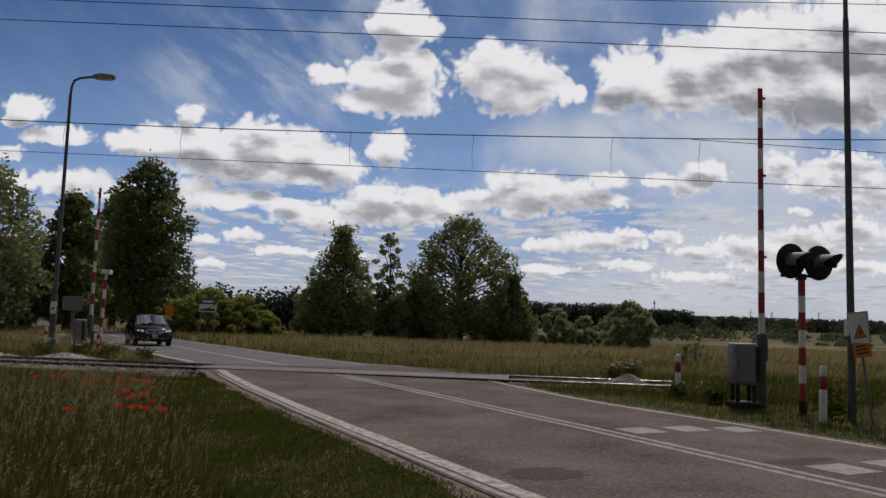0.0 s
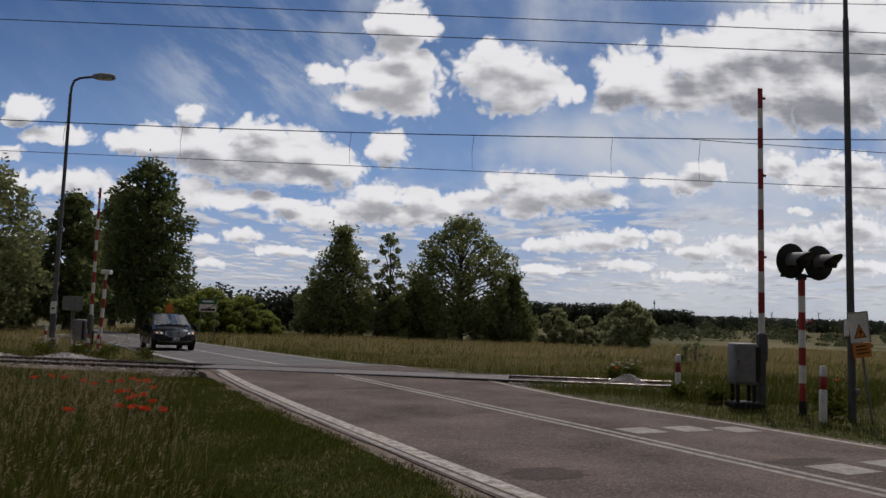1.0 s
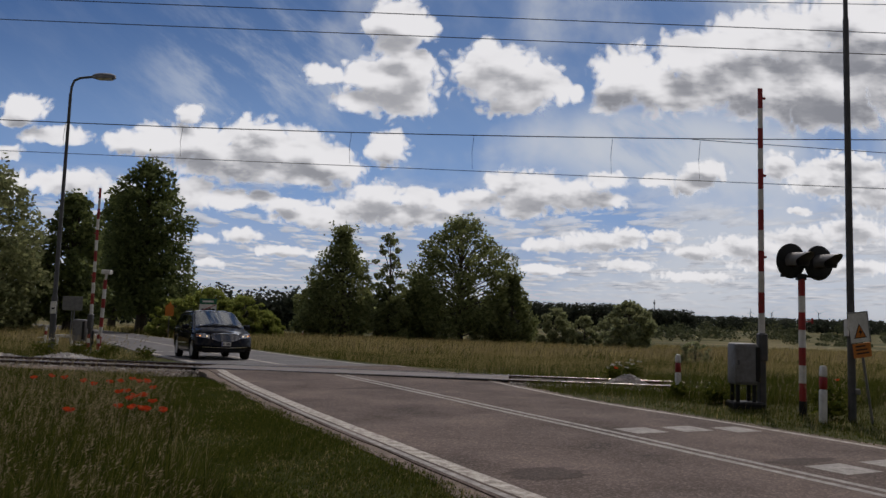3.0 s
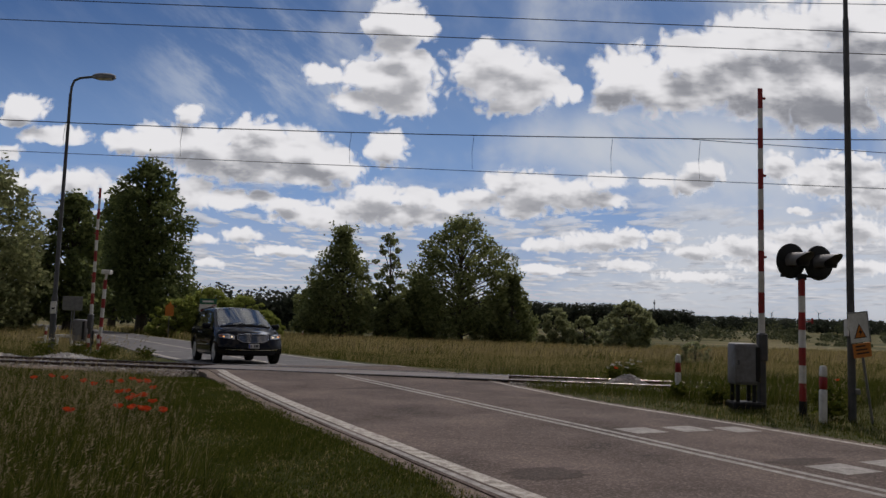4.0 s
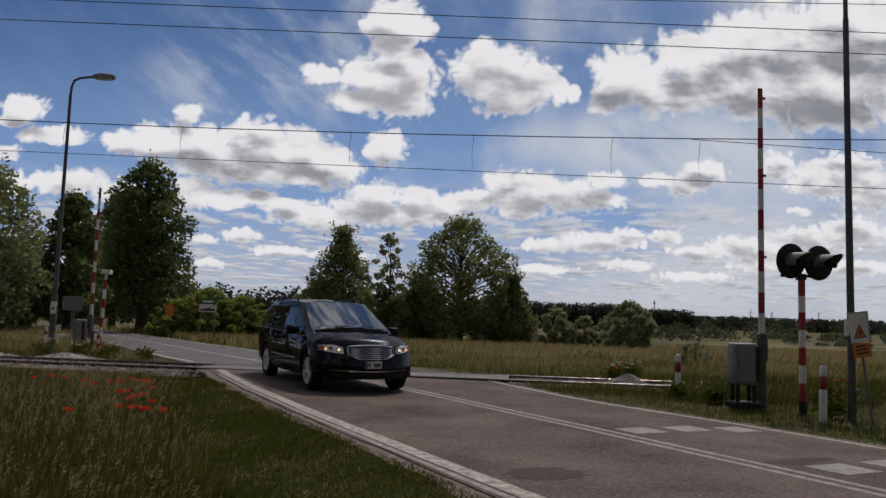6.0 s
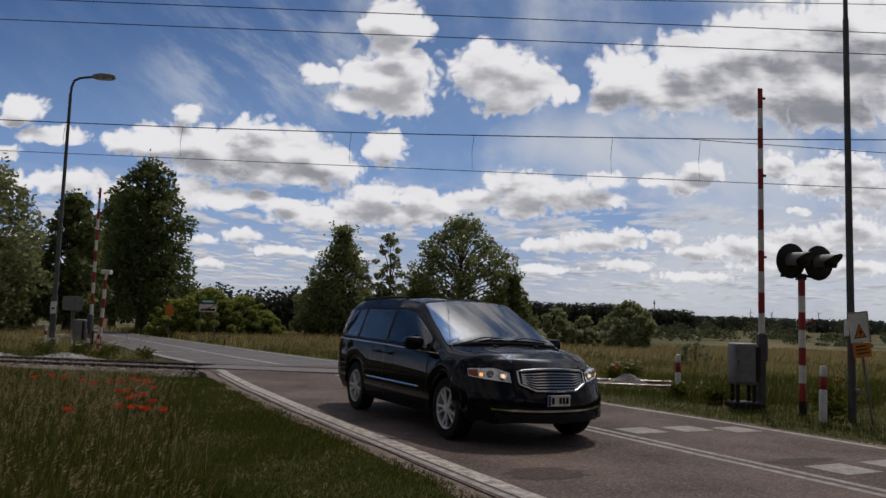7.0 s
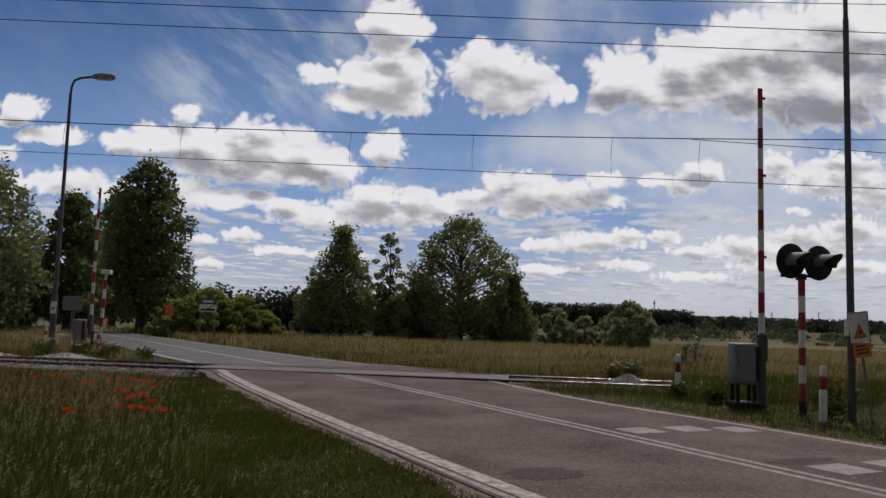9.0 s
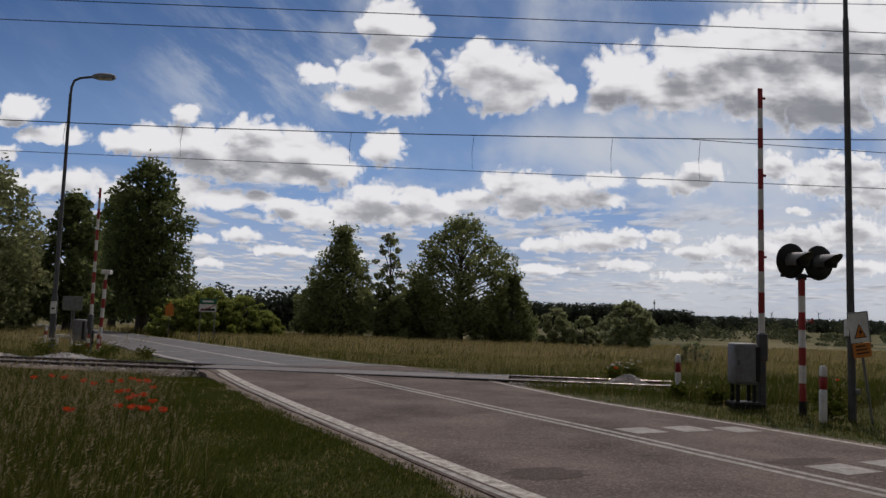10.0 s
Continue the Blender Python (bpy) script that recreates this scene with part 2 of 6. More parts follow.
def lathe(bm, profile, seg=20, m=None, caps=True):
    """Turn (radius, height) pairs round the local z axis."""
    m = m or Matrix()
    rings = []
    for r, z in profile:
        rings.append([bm.verts.new(m @ Vector((r * math.cos(2 * math.pi * k / seg), r * math.sin(2 * math.pi * k / seg), z))) for k in range(seg)])
    for a, b in zip(rings, rings[1:]):
        for k in range(seg):
            bm.faces.new((a[k], a[(k + 1) % seg], b[(k + 1) % seg], b[k]))
    if caps and profile[0][0] > 1e-4:
        bm.faces.new(rings[0][::-1])
    if caps and profile[-1][0] > 1e-4:
        bm.faces.new(rings[-1])
    bmesh.ops.recalc_face_normals(bm, faces=bm.faces)
    return bm


def sweep(bm, pts, r, seg=8):
    """A round tube through points."""
    pts = [Vector(p) for p in pts]
    rings = []
    for i, p in enumerate(pts):
        d = (pts[min(i + 1, len(pts) - 1)] - pts[max(i - 1, 0)]).normalized()
        q = d.to_track_quat("Z", "Y")
        rr = r[i] if isinstance(r, (list, tuple)) else r
        rings.append([bm.verts.new(p + q @ Vector((rr * math.cos(2 * math.pi * k / seg), rr * math.sin(2 * math.pi * k / seg), 0))) for k in range(seg)])
    for a, b in zip(rings, rings[1:]):
        for k in range(seg):
            bm.faces.new((a[k], a[(k + 1) % seg], b[(k + 1) % seg], b[k]))
    bm.faces.new(rings[0][::-1])
    bm.faces.new(rings[-1])
    return bm


BM = bmesh.new

# ---- plan: road and track ----
ROAD_O, ROAD_D, ROAD_N = Vector((-4.2, 20.35)), Vector((-0.45088, 0.89259)), Vector((0.89259, 0.45088))
TRACK_O, TRACK_T = Vector((-1.2, 19.35)), Vector((0.9950, -0.0998))
TRACK_N = Vector((0.0998, 0.9950))
ROAD_U = (-60, -25, -9, -5, -1.5, 1, 3.5, 9.3, 16, 27.8, 45, 70, 120)
ROAD_Z = (0.0, 0.0, 0.0, 0.04, 0.085, 0.06, -0.05, -0.19, -0.30, -0.44, -0.55, -0.62, -0.7)


def smooth(a, b, x):
    t = np.clip((x - a) / (b - a), 0, 1)
    return t * t * (3 - 2 * t)


def road_z(u):
    return np.interp(u, ROAD_U, ROAD_Z)


def road_c(u):
    """Sideways place of the centre line."""
    u = np.asarray(u, float)
    return 0.96 + 0.24 * smooth(-2, 4, u) - 0.0013 * np.maximum(u - 12, 0) ** 2


def to_road(x, y):
    dx, dy = x - ROAD_O.x, y - ROAD_O.y
    return dx * ROAD_D.x + dy * ROAD_D.y, dx * ROAD_N.x + dy * ROAD_N.y


def from_road(u, v):
    return ROAD_O.x + u * ROAD_D.x + v * ROAD_N.x, ROAD_O.y + u * ROAD_D.y + v * ROAD_N.y


def ground_z(x, y):
    """Height of the land, without the road's own crust."""
    x, y = np.asarray(x, float), np.asarray(y, float)
    u, v = to_road(x, y)
    d = np.abs(v - road_c(np.clip(u, -60, 90)))
    z = road_z(u) - 0.02 - 0.13 * smooth(3.0, 5.5, d) * (1 - 0.7 * smooth(0, 6, road_c(np.clip(u, -60, 90)) - v))
    far = np.hypot(x, y)
    z = z - 0.9 * smooth(70, 260, far) - 0.25 * smooth(8, 40, v) * smooth(25, 60, y)
    t = np.abs((x - TRACK_O.x) * TRACK_N.x + (y - TRACK_O.y) * TRACK_N.y)
    z = z * smooth(1.2, 5, t) + (-0.07 + 0.07 * smooth(0.9, 2.2, x)) * (1 - smooth(1.2, 5, t))
    z = z + 0.03 * np.sin(x * 0.9 + 1.3 * np.sin(y * 0.6)) * smooth(3.4, 5, d) * (1 - smooth(60, 120, far))
    z = z + 16 * smooth(700, 2600, y) * smooth(-400, 500, x)
    return z - 0.08 * (1 - smooth(2.65, 2.98, d * (1 + 0.11 * smooth(-2, 4, u)))) * (1 - smooth(100, 110, u))


def spread(reach, near, count):
    k = np.linspace(-1, 1, count)
    b = math.asinh(reach / near)
    return near * np.sinh(b * k)


def build_ground():
    xs, ys = spread(6000, 3.0, 300), spread(6000, 3.0, 300) + 14
    ys = ys[ys < 3400]
    X, Y = np.meshgrid(xs, ys)
    Z = ground_z(X, Y)
    n, k = len(ys), len(xs)
    verts = np.stack([X, Y, Z], -1).reshape(-1, 3).tolist()
    faces = [(j * k + i, j * k + i + 1, (j + 1) * k + i + 1, (j + 1) * k + i) for j in range(n - 1) for i in range(k - 1)]
    tagged(raw("ground", verts, faces, MAT["ground"], smooth=True), "rough green and straw-coloured meadow land", "ground", kind="structure")


build_ground()


def left_line(u):
    """Outer side of the white line by the near verge; it bends in towards the rails and narrows beyond them."""
    return float(np.interp(u, (-34, -12, -5, -2.5, -0.9, 2.5, 6, 16, 100), (-1.93, -1.93, -1.91, -1.84, -1.72, -1.45, -1.38, -1.62, -1.62))) + min(0.0, bend(u))


def centre_line(u):
    return float(np.interp(u, (-34, -11, -9.3, -7.5, -5.3, -2.5, 3, 8, 16, 100), (1.27, 1.27, 1.24, 1.17, 1.02, 0.80, 0.92, 1.12, 1.15, 1.15))) + bend(u)


def right_line(u):
    return float(np.interp(u, (-34, -11.5, -10.4, -9.2, -7.6, -5.3, -3.6, 0, 4, 9, 18, 100), (3.87, 3.87, 3.79, 3.70, 3.64, 3.76, 3.96, 3.80, 3.76, 3.86, 3.98, 4.0))) + bend(u)


def bend(u):
    """The far road swings towards the trees."""
    return -0.0013 * max(u - 12.0, 0.0) ** 2


def strip(name, us, v0, v1, lift, material, thick=0.0, parent=None, wob=0.0):
    """A band along the road between two courses v0(u) and v1(u)."""
    verts, faces = [], []
    rnd = random.Random(len(us) * 7 + len(name))
    nv = max(2, int(abs(v1(us[0]) - v0(us[0])) / 0.6) + 2)
    for u in us:
        a = v0(u) + rnd.uniform(-wob, wob)
        e = v1(u) + rnd.uniform(-wob, wob)
        for j in range(nv):
            x, y = from_road(u, a + (e - a) * j / (nv - 1))
            verts.append((x, y, float(road_z(u)) + lift))
    for i in range(len(us) - 1):
        for j in range(nv - 1):
            a = i * nv + j
            faces.append((a, a + 1, a + nv + 1, a + nv))
    if thick:
        base = len(verts)
        for i in range(len(us)):
            for j in (0, nv - 1):
                x, y, z = verts[i * nv + j]
                verts.append((x, y, z - thick))
        for i in range(len(us) - 1):
            b = base + 2 * i
            faces.append((i * nv, (i + 1) * nv, b + 2, b))
            faces.append((i * nv + nv - 1, b + 1, b + 3, (i + 1) * nv + nv - 1))
    return raw(name, verts, faces, material, parent, smooth=False)


def beside(line, off):
    """A course that keeps its distance from a line of the road."""
    return lambda u: line(u) + off


US_NEAR = np.arange(-40, 1.3, 0.5).tolist()
US_FAR = np.arange(1.0, 100, 0.5).tolist()
tagged(strip("road", US_NEAR, beside(left_line, -0.16), beside(right_line, 0.16), 0.0, MAT["asphalt"], 0.2, wob=0.02), "worn reddish-grey asphalt country road up to the railway", "road", kind="structure")
tagged(strip("road", US_FAR, beside(left_line, -0.16), beside(right_line, 0.16), 0.0, MAT["asphalt_far"], 0.2, wob=0.03), "grey asphalt country road beyond the railway", "road", kind="structure")


def marking(name, us, v0, v1, material, label):
    return tagged(strip(name, us, v0, v1, 0.004, material, wob=0.006), label, "road marking", kind="structure")


def span(a, b, step=0.5):
    n = max(2, int(abs(b - a) / step) + 1)
    return np.linspace(a, b, n).tolist()


marking("edge_line", span(-34, -0.9), beside(left_line, 0.0), beside(left_line, 0.19), MAT["line"], "worn white edge line along the asphalt")
marking("edge_line", span(-34, -2.2), beside(left_line, -0.12), beside(left_line, -0.045), MAT["line_pale"], "faded outer edge line beside the gravel")
marking("edge_line", span(-34, -3.6), beside(right_line, -0.06), beside(right_line, 0.06), MAT["line"], "worn white edge line by the verge")
marking("edge_line", span(4.6, 16.6), beside(left_line, 0.0), beside(left_line, 0.18), MAT["line"], "white edge line beyond the rails")
marking("edge_line", span(0.5, 95), beside(right_line, -0.09), beside(right_line, 0.09), MAT["line"], "white edge line of the far road")
marking("centre_line", span(-34, -2.6), beside(centre_line, -0.16), beside(centre_line, -0.055), MAT["line_pale"], "double white centre line, worn")
marking("centre_line", span(-34, -2.6), beside(centre_line, 0.055), beside(centre_line, 0.16), MAT["line_pale"], "double white centre line, worn")
marking("centre_line", span(2.4, 95), beside(centre_line, -0.08), beside(centre_line, 0.08), MAT["line"], "worn white centre line of the far road")


def level(v):
    return lambda u: v


for k in range(3):
    marking("stop_block", span(15.6, 16.1, 0.3), level(-1.35 + 0.85 * k), level(-0.75 + 0.85 * k), MAT["line_pale"], "pale stop line block across the lane")
for uu, va, vb in ((-11.72, 1.6, 2.14), (-11.76, 2.4, 2.93), (-12.0, 3.12, 3.6), (-14.63, 1.74, 2.29), (-14.63, 2.6, 3.12), (-14.63, 3.3, 3.7)):
    marking("stop_block", span(uu - 0.25, uu + 0.24, 0.3), level(va), level(vb), MAT["line_pale"], "faded square stop line block across the lane")


def tar_patch(u, v, ru, rv, seed):
    rnd = random.Random(seed)
    verts, n = [], 28
    c = float(road_c(u))
    for k in range(n):
        a = 2 * math.pi * k / n
        w = rnd.uniform(0.75, 1.15)
        uu = u + ru * w * math.cos(a)
        x, y = from_road(uu, c + v + rv * w * math.sin(a))
        verts.append((x, y, float(road_z(uu)) + 0.003))
    tagged(raw("tar_patch", verts, [tuple(range(n))], MAT["tar"]), "dark tar repair patch in the asphalt", "road patch", kind="structure")


tar_patch(-13.86, -2.11, 0.3, 0.44, 3)
tar_patch(-14.15, 1.04, 0.17, 0.5, 4)
tar_patch(-5.6, -0.5, 0.16, 0.9, 5)
tagged(strip("gravel_shoulder", span(-34, 0.2), beside(left_line, -0.40), beside(left_line, -0.13), -0.012, MAT["gravel"], 0.1, wob=0.07), "narrow strip of brown gravel beside the asphalt", "gravel", kind="structure")
tagged(strip("gravel_shoulder", span(-34, -1.2), beside(right_line, 0.12), beside(right_line, 0.42), -0.022, MAT["gravel"], 0.1, wob=0.06), "thin gritty strip under the verge grass", "gravel", kind="structure")


# ---- railway ----
def on_track(s, n, z):
    return (TRACK_O.x + TRACK_T.x * s + TRACK_N.x * n, TRACK_O.y + TRACK_T.y * s + TRACK_N.y * n, z)


RAIL_TOP = 0.10
TRACK_M = Matrix.Translation((TRACK_O.x, TRACK_O.y, 0)) @ Matrix.Rotation(math.atan2(TRACK_T.y, TRACK_T.x), 4, "Z")


def extrude_profile(prof, s0, s1, m):
    bm = BM()
    ra = [bm.verts.new(m @ Vector((s0, y, z))) for y, z in prof]
    rb = [bm.verts.new(m @ Vector((s1, y, z))) for y, z in prof]
    n = len(prof)
    for k in range(n):
        bm.faces.new((ra[k], ra[(k + 1) % n], rb[(k + 1) % n], rb[k]))
    bm.faces.new(ra[::-1])
    bm.faces.new(rb)
    bmesh.ops.recalc_face_normals(bm, faces=bm.faces)
    return bm


RAIL_PROFILE = [(-0.07, -0.16), (0.07, -0.16), (0.07, -0.145), (0.012, -0.125), (0.012, -0.045), (0.036, -0.035), (0.036, -0.006), (-0.036, -0.006), (-0.036, -0.035), (-0.012, -0.045), (-0.012, -0.125), (-0.07, -0.145)]
for side in (-1, 1):
    rail = thing("rail", Matrix.Identity(4), "rusty steel rail with a polished running surface", "rail", "rails of the track")
    yy = side * 0.752
    part("rail_body", extrude_profile([(yy + a, RAIL_TOP + b) for a, b in RAIL_PROFILE], -120, 120, TRACK_M), MAT["rail"], rail)
    part("running_surface", extrude_profile([(yy - 0.034, RAIL_TOP - 0.006), (yy + 0.034, RAIL_TOP - 0.006), (yy + 0.026, RAIL_TOP - 0.001), (yy, RAIL_TOP + 0.002), (yy - 0.026, RAIL_TOP - 0.001)], -120, 120, TRACK_M), MAT["railtop"], rail, "bright polished steel")

# crossing panels between and beside the rails
def crossing():
    ob = thing("level_crossing_deck", Matrix.Identity(4), "grey concrete slabs between the rails at the crossing", "crossing deck")
    for n0, n1 in ((-0.64, 0.64),):
        for s in np.arange(-4.7, 2.8, 1.267):
            bm = box(BM(), (s + 0.633, (n0 + n1) / 2, 0.028), (1.257, n1 - n0, 0.13), 0.012, TRACK_M)
            part("slab", bm, MAT["panel"], ob)
    for n in (-0.845, -0.672, 0.672, 0.845):
        part("flangeway_seal", box(BM(), (-0.9, n, 0.045), (7.6, 0.07, 0.092), 0.004, TRACK_M), MAT["rubber"], ob, "black rubber rail groove")


crossing()


def ballast():
    rnd = random.Random(5)
    bm = BM()
    for s0, s1 in ((-120, -4.72), (2.92, 120)):
        prof = [(-2.1, -0.16), (-1.35, 0.018), (1.35, 0.018), (2.1, -0.16)]
        b2 = extrude_profile(prof, s0, s1, TRACK_M)
        me = bpy.data.meshes.new("tmp")
        b2.to_mesh(me)
        b2.free()
        bm.from_mesh(me)
        bpy.data.meshes.remove(me)
    solid("ballast_bed", bm, MAT["gravel"], "grey-brown crushed stone bed of the track", "ballast", kind="structure")
    verts, faces = [], []
    base = [(1, 0, 0), (-1, 0, 0), (0, 1, 0), (0, -1, 0), (0, 0, 1), (0, 0, -1)]
    tri = [(0, 2, 4), (2, 1, 4), (1, 3, 4), (3, 0, 4), (2, 0, 5), (1, 2, 5), (3, 1, 5), (0, 3, 5)]
    for _ in range(9000):
        s = rnd.choice((rnd.uniform(-16, -4.2), rnd.uniform(-12, -4.2), rnd.uniform(2.95, 6)))
        n = rnd.uniform(-2.3, 1.6) if s < 0 else rnd.uniform(-1.5, 1.5)
        if abs(abs(n) - 0.752) < 0.09:
            continue
        if s < -7 and n < -1.15:
            continue
        r = rnd.uniform(0.018, 0.045)
        x, y, _z = on_track(s, n, 0)
        z = (0.018 if abs(n) < 1.35 else 0.018 - (abs(n) - 1.35) * 0.235) + 0.006
        q = Euler((rnd.uniform(0, 6), rnd.uniform(0, 6), 0)).to_matrix()
        b = len(verts)
        for v in base:
            verts.append(tuple(Vector((x, y, z)) + q @ (Vector(v) * r * rnd.uniform(0.7, 1.3))))
        faces += [tuple(b + i for i in t) for t in tri]
    tagged(raw("ballast_stones", verts, faces, MAT["stone"]), "loose grey-brown ballast stones along the track", "stones", kind="stuff")


ballast()


def sleepers():
    bm = box(BM(), (0, 0, 0), (0.26, 2.5, 0.18), 0.02)
    me = finish("sleeper", bm, MAT["sleeper"])
    for s in list(np.arange(-22, -5.2, 0.6)) + list(np.arange(3.2, 22, 0.6)):
        ob = new("sleeper", me)
        ob.matrix_basis = TRACK_M @ pose(s, 0, -0.062)
        tagged(ob, "weathered concrete sleeper half sunk in ballast", "sleeper", "sleepers of the track")


sleepers()


def gravel_pile(name, x, y, z, r, h, count, seed, label):
    rnd = random.Random(seed)
    verts, faces = [], []
    base = [(1, 0, 0), (-1, 0, 0), (0, 1, 0), (0, -1, 0), (0, 0, 1), (0, 0, -1)]
    tri = [(0, 2, 4), (2, 1, 4), (1, 3, 4), (3, 0, 4), (2, 0, 5), (1, 2, 5), (3, 1, 5), (0, 3, 5)]
    for _ in range(count):
        a, d = rnd.uniform(0, 6.283), math.sqrt(rnd.random())
        s = rnd.uniform(0.02, 0.05)
        px, py = x + r * d * math.cos(a), y + 0.6 * r * d * math.sin(a)
        pz = z + h * (1 - d) ** 0.9 * rnd.uniform(0.75, 1.05)
        q = Euler((rnd.uniform(0, 6), rnd.uniform(0, 6), 0)).to_matrix()
        b = len(verts)
        for v in base:
            verts.append(tuple(Vector((px, py, pz)) + q @ (Vector(v) * s * rnd.uniform(0.7, 1.3))))
        faces += [tuple(b + i for i in t) for t in tri]
    n = 20
    b = len(verts)
    verts.append((x, y, z + h * 0.93))
    for ring in (0.5, 1.0):
        for k in range(n):
            a = 2 * math.pi * k / n
            verts.append((x + r * ring * math.cos(a), y + 0.6 * r * ring * math.sin(a), z + h * (0.93 - 0.9 * ring)))
    for k in range(n):
        faces.append((b, b + 1 + k, b + 1 + (k + 1) % n))
        faces.append((b + 1 + k, b + 1 + n + k, b + 1 + n + (k + 1) % n, b + 1 + (k + 1) % n))
    tagged(raw(name, verts, faces, MAT["pile"]), label, "gravel heap", kind="stuff")

# ---- sky backdrop and drifting clouds, kilometres away ----
SKY_A = ((-0.077, 0.394, 0.043, 0.030), (-0.108, 0.387, 0.019, 0.015), (-0.043, 0.384, 0.025, 0.019), (-0.077, 0.361, 0.031, 0.019), (-0.077, 0.309, 0.061, 0.043), (-0.054, 0.337, 0.031, 0.022), (-0.114, 0.323, 0.036, 0.021), (-0.169, 0.318, 0.027, 0.013), (-0.126, 0.285, 0.034, 0.018), (-0.057, 0.282, 0.037, 0.018), (0.064, 0.324, 0.065, 0.042), (0.028, 0.328, 0.033, 0.034), (0.108, 0.315, 0.039, 0.034), (0.043, 0.351, 0.034, 0.019), (0.080, 0.291, 0.044, 0.019), (0.160, 0.304, 0.010, 0.013), (0.143, 0.307, 0.016, 0.019))
SKY_R = ((0.228, 0.334, 0.046, 0.037), (0.212, 0.303, 0.030, 0.025), (0.258, 0.318, 0.045, 0.037), (0.310, 0.360, 0.039, 0.033), (0.349, 0.370, 0.037, 0.031), (0.391, 0.387, 0.045, 0.036), (0.452, 0.389, 0.063, 0.052), (0.527, 0.412, 0.069, 0.049), (0.377, 0.330, 0.097, 0.046), (0.481, 0.333, 0.097, 0.060), (0.556, 0.359, 0.067, 0.060), (0.617, 0.399, 0.090, 0.067), (0.302, 0.308, 0.059, 0.028), (0.488, 0.288, 0.089, 0.025), (0.414, 0.301, 0.067, 0.027))
SKY_B = ((-0.423, 0.221, 0.027, 0.018), (-0.384, 0.221, 0.043, 0.022), (-0.328, 0.220, 0.052, 0.028), (-0.247, 0.225, 0.055, 0.032), (-0.191, 0.213, 0.049, 0.029), (-0.146, 0.194, 0.038, 0.024), (-0.264, 0.196, 0.110, 0.025), (-0.197, 0.187, 0.081, 0.019), (-0.340, 0.258, 0.018, 0.016), (-0.079, 0.222, 0.029, 0.024), (-0.556, 0.261, 0.031, 0.018), (-0.569, 0.245, 0.022, 0.010), (-0.512, 0.226, 0.047, 0.012), (-0.327, 0.157, 0.028, 0.022), (-0.287, 0.149, 0.035, 0.015), (-0.243, 0.151, 0.021, 0.010), (-0.489, 0.165, 0.059, 0.018), (-0.430, 0.154, 0.029, 0.015), (-0.563, 0.164, 0.022, 0.016), (-0.574, 0.201, 0.018, 0.010))
SKY_C = ((-0.089, 0.161, 0.034, 0.018), (-0.100, 0.143, 0.051, 0.018), (-0.169, 0.131, 0.056, 0.016), (-0.210, 0.144, 0.031, 0.010), (-0.034, 0.159, 0.031, 0.015), (0.003, 0.151, 0.037, 0.013), (0.043, 0.160, 0.034, 0.015), (-0.048, 0.136, 0.066, 0.016), (0.108, 0.172, 0.045, 0.028), (0.075, 0.181, 0.025, 0.019), (0.164, 0.167, 0.048, 0.021), (0.208, 0.162, 0.026, 0.012), (0.098, 0.150, 0.037, 0.015), (0.273, 0.191, 0.022, 0.010), (0.332, 0.206, 0.029, 0.015), (0.314, 0.188, 0.029, 0.015), (0.207, 0.190, 0.029, 0.012), (0.432, 0.215, 0.025, 0.019), (0.472, 0.205, 0.022, 0.016))
SKY_D = ((0.527, 0.210, 0.052, 0.025), (0.560, 0.185, 0.044, 0.025), (0.487, 0.190, 0.044, 0.015), (0.458, 0.156, 0.015, 0.006), (-0.262, 0.102, 0.026, 0.010), (-0.309, 0.096, 0.020, 0.006), (-0.206, 0.083, 0.038, 0.007), (-0.300, 0.065, 0.020, 0.006), (0.201, 0.109, 0.058, 0.013), (0.237, 0.117, 0.026, 0.010), (0.135, 0.102, 0.036, 0.009), (0.288, 0.119, 0.022, 0.009), (0.391, 0.107, 0.058, 0.015), (0.464, 0.120, 0.044, 0.015), (0.530, 0.132, 0.051, 0.019), (0.325, 0.099, 0.036, 0.009), (0.434, 0.085, 0.066, 0.010), (0.529, 0.085, 0.058, 0.010), (0.129, 0.070, 0.035, 0.007), (0.238, 0.079, 0.036, 0.007), (0.325, 0.067, 0.051, 0.007), (-0.134, 0.081, 0.044, 0.007))
SKY_GAIN = 2.05  # the sky's radiance against the exposure below


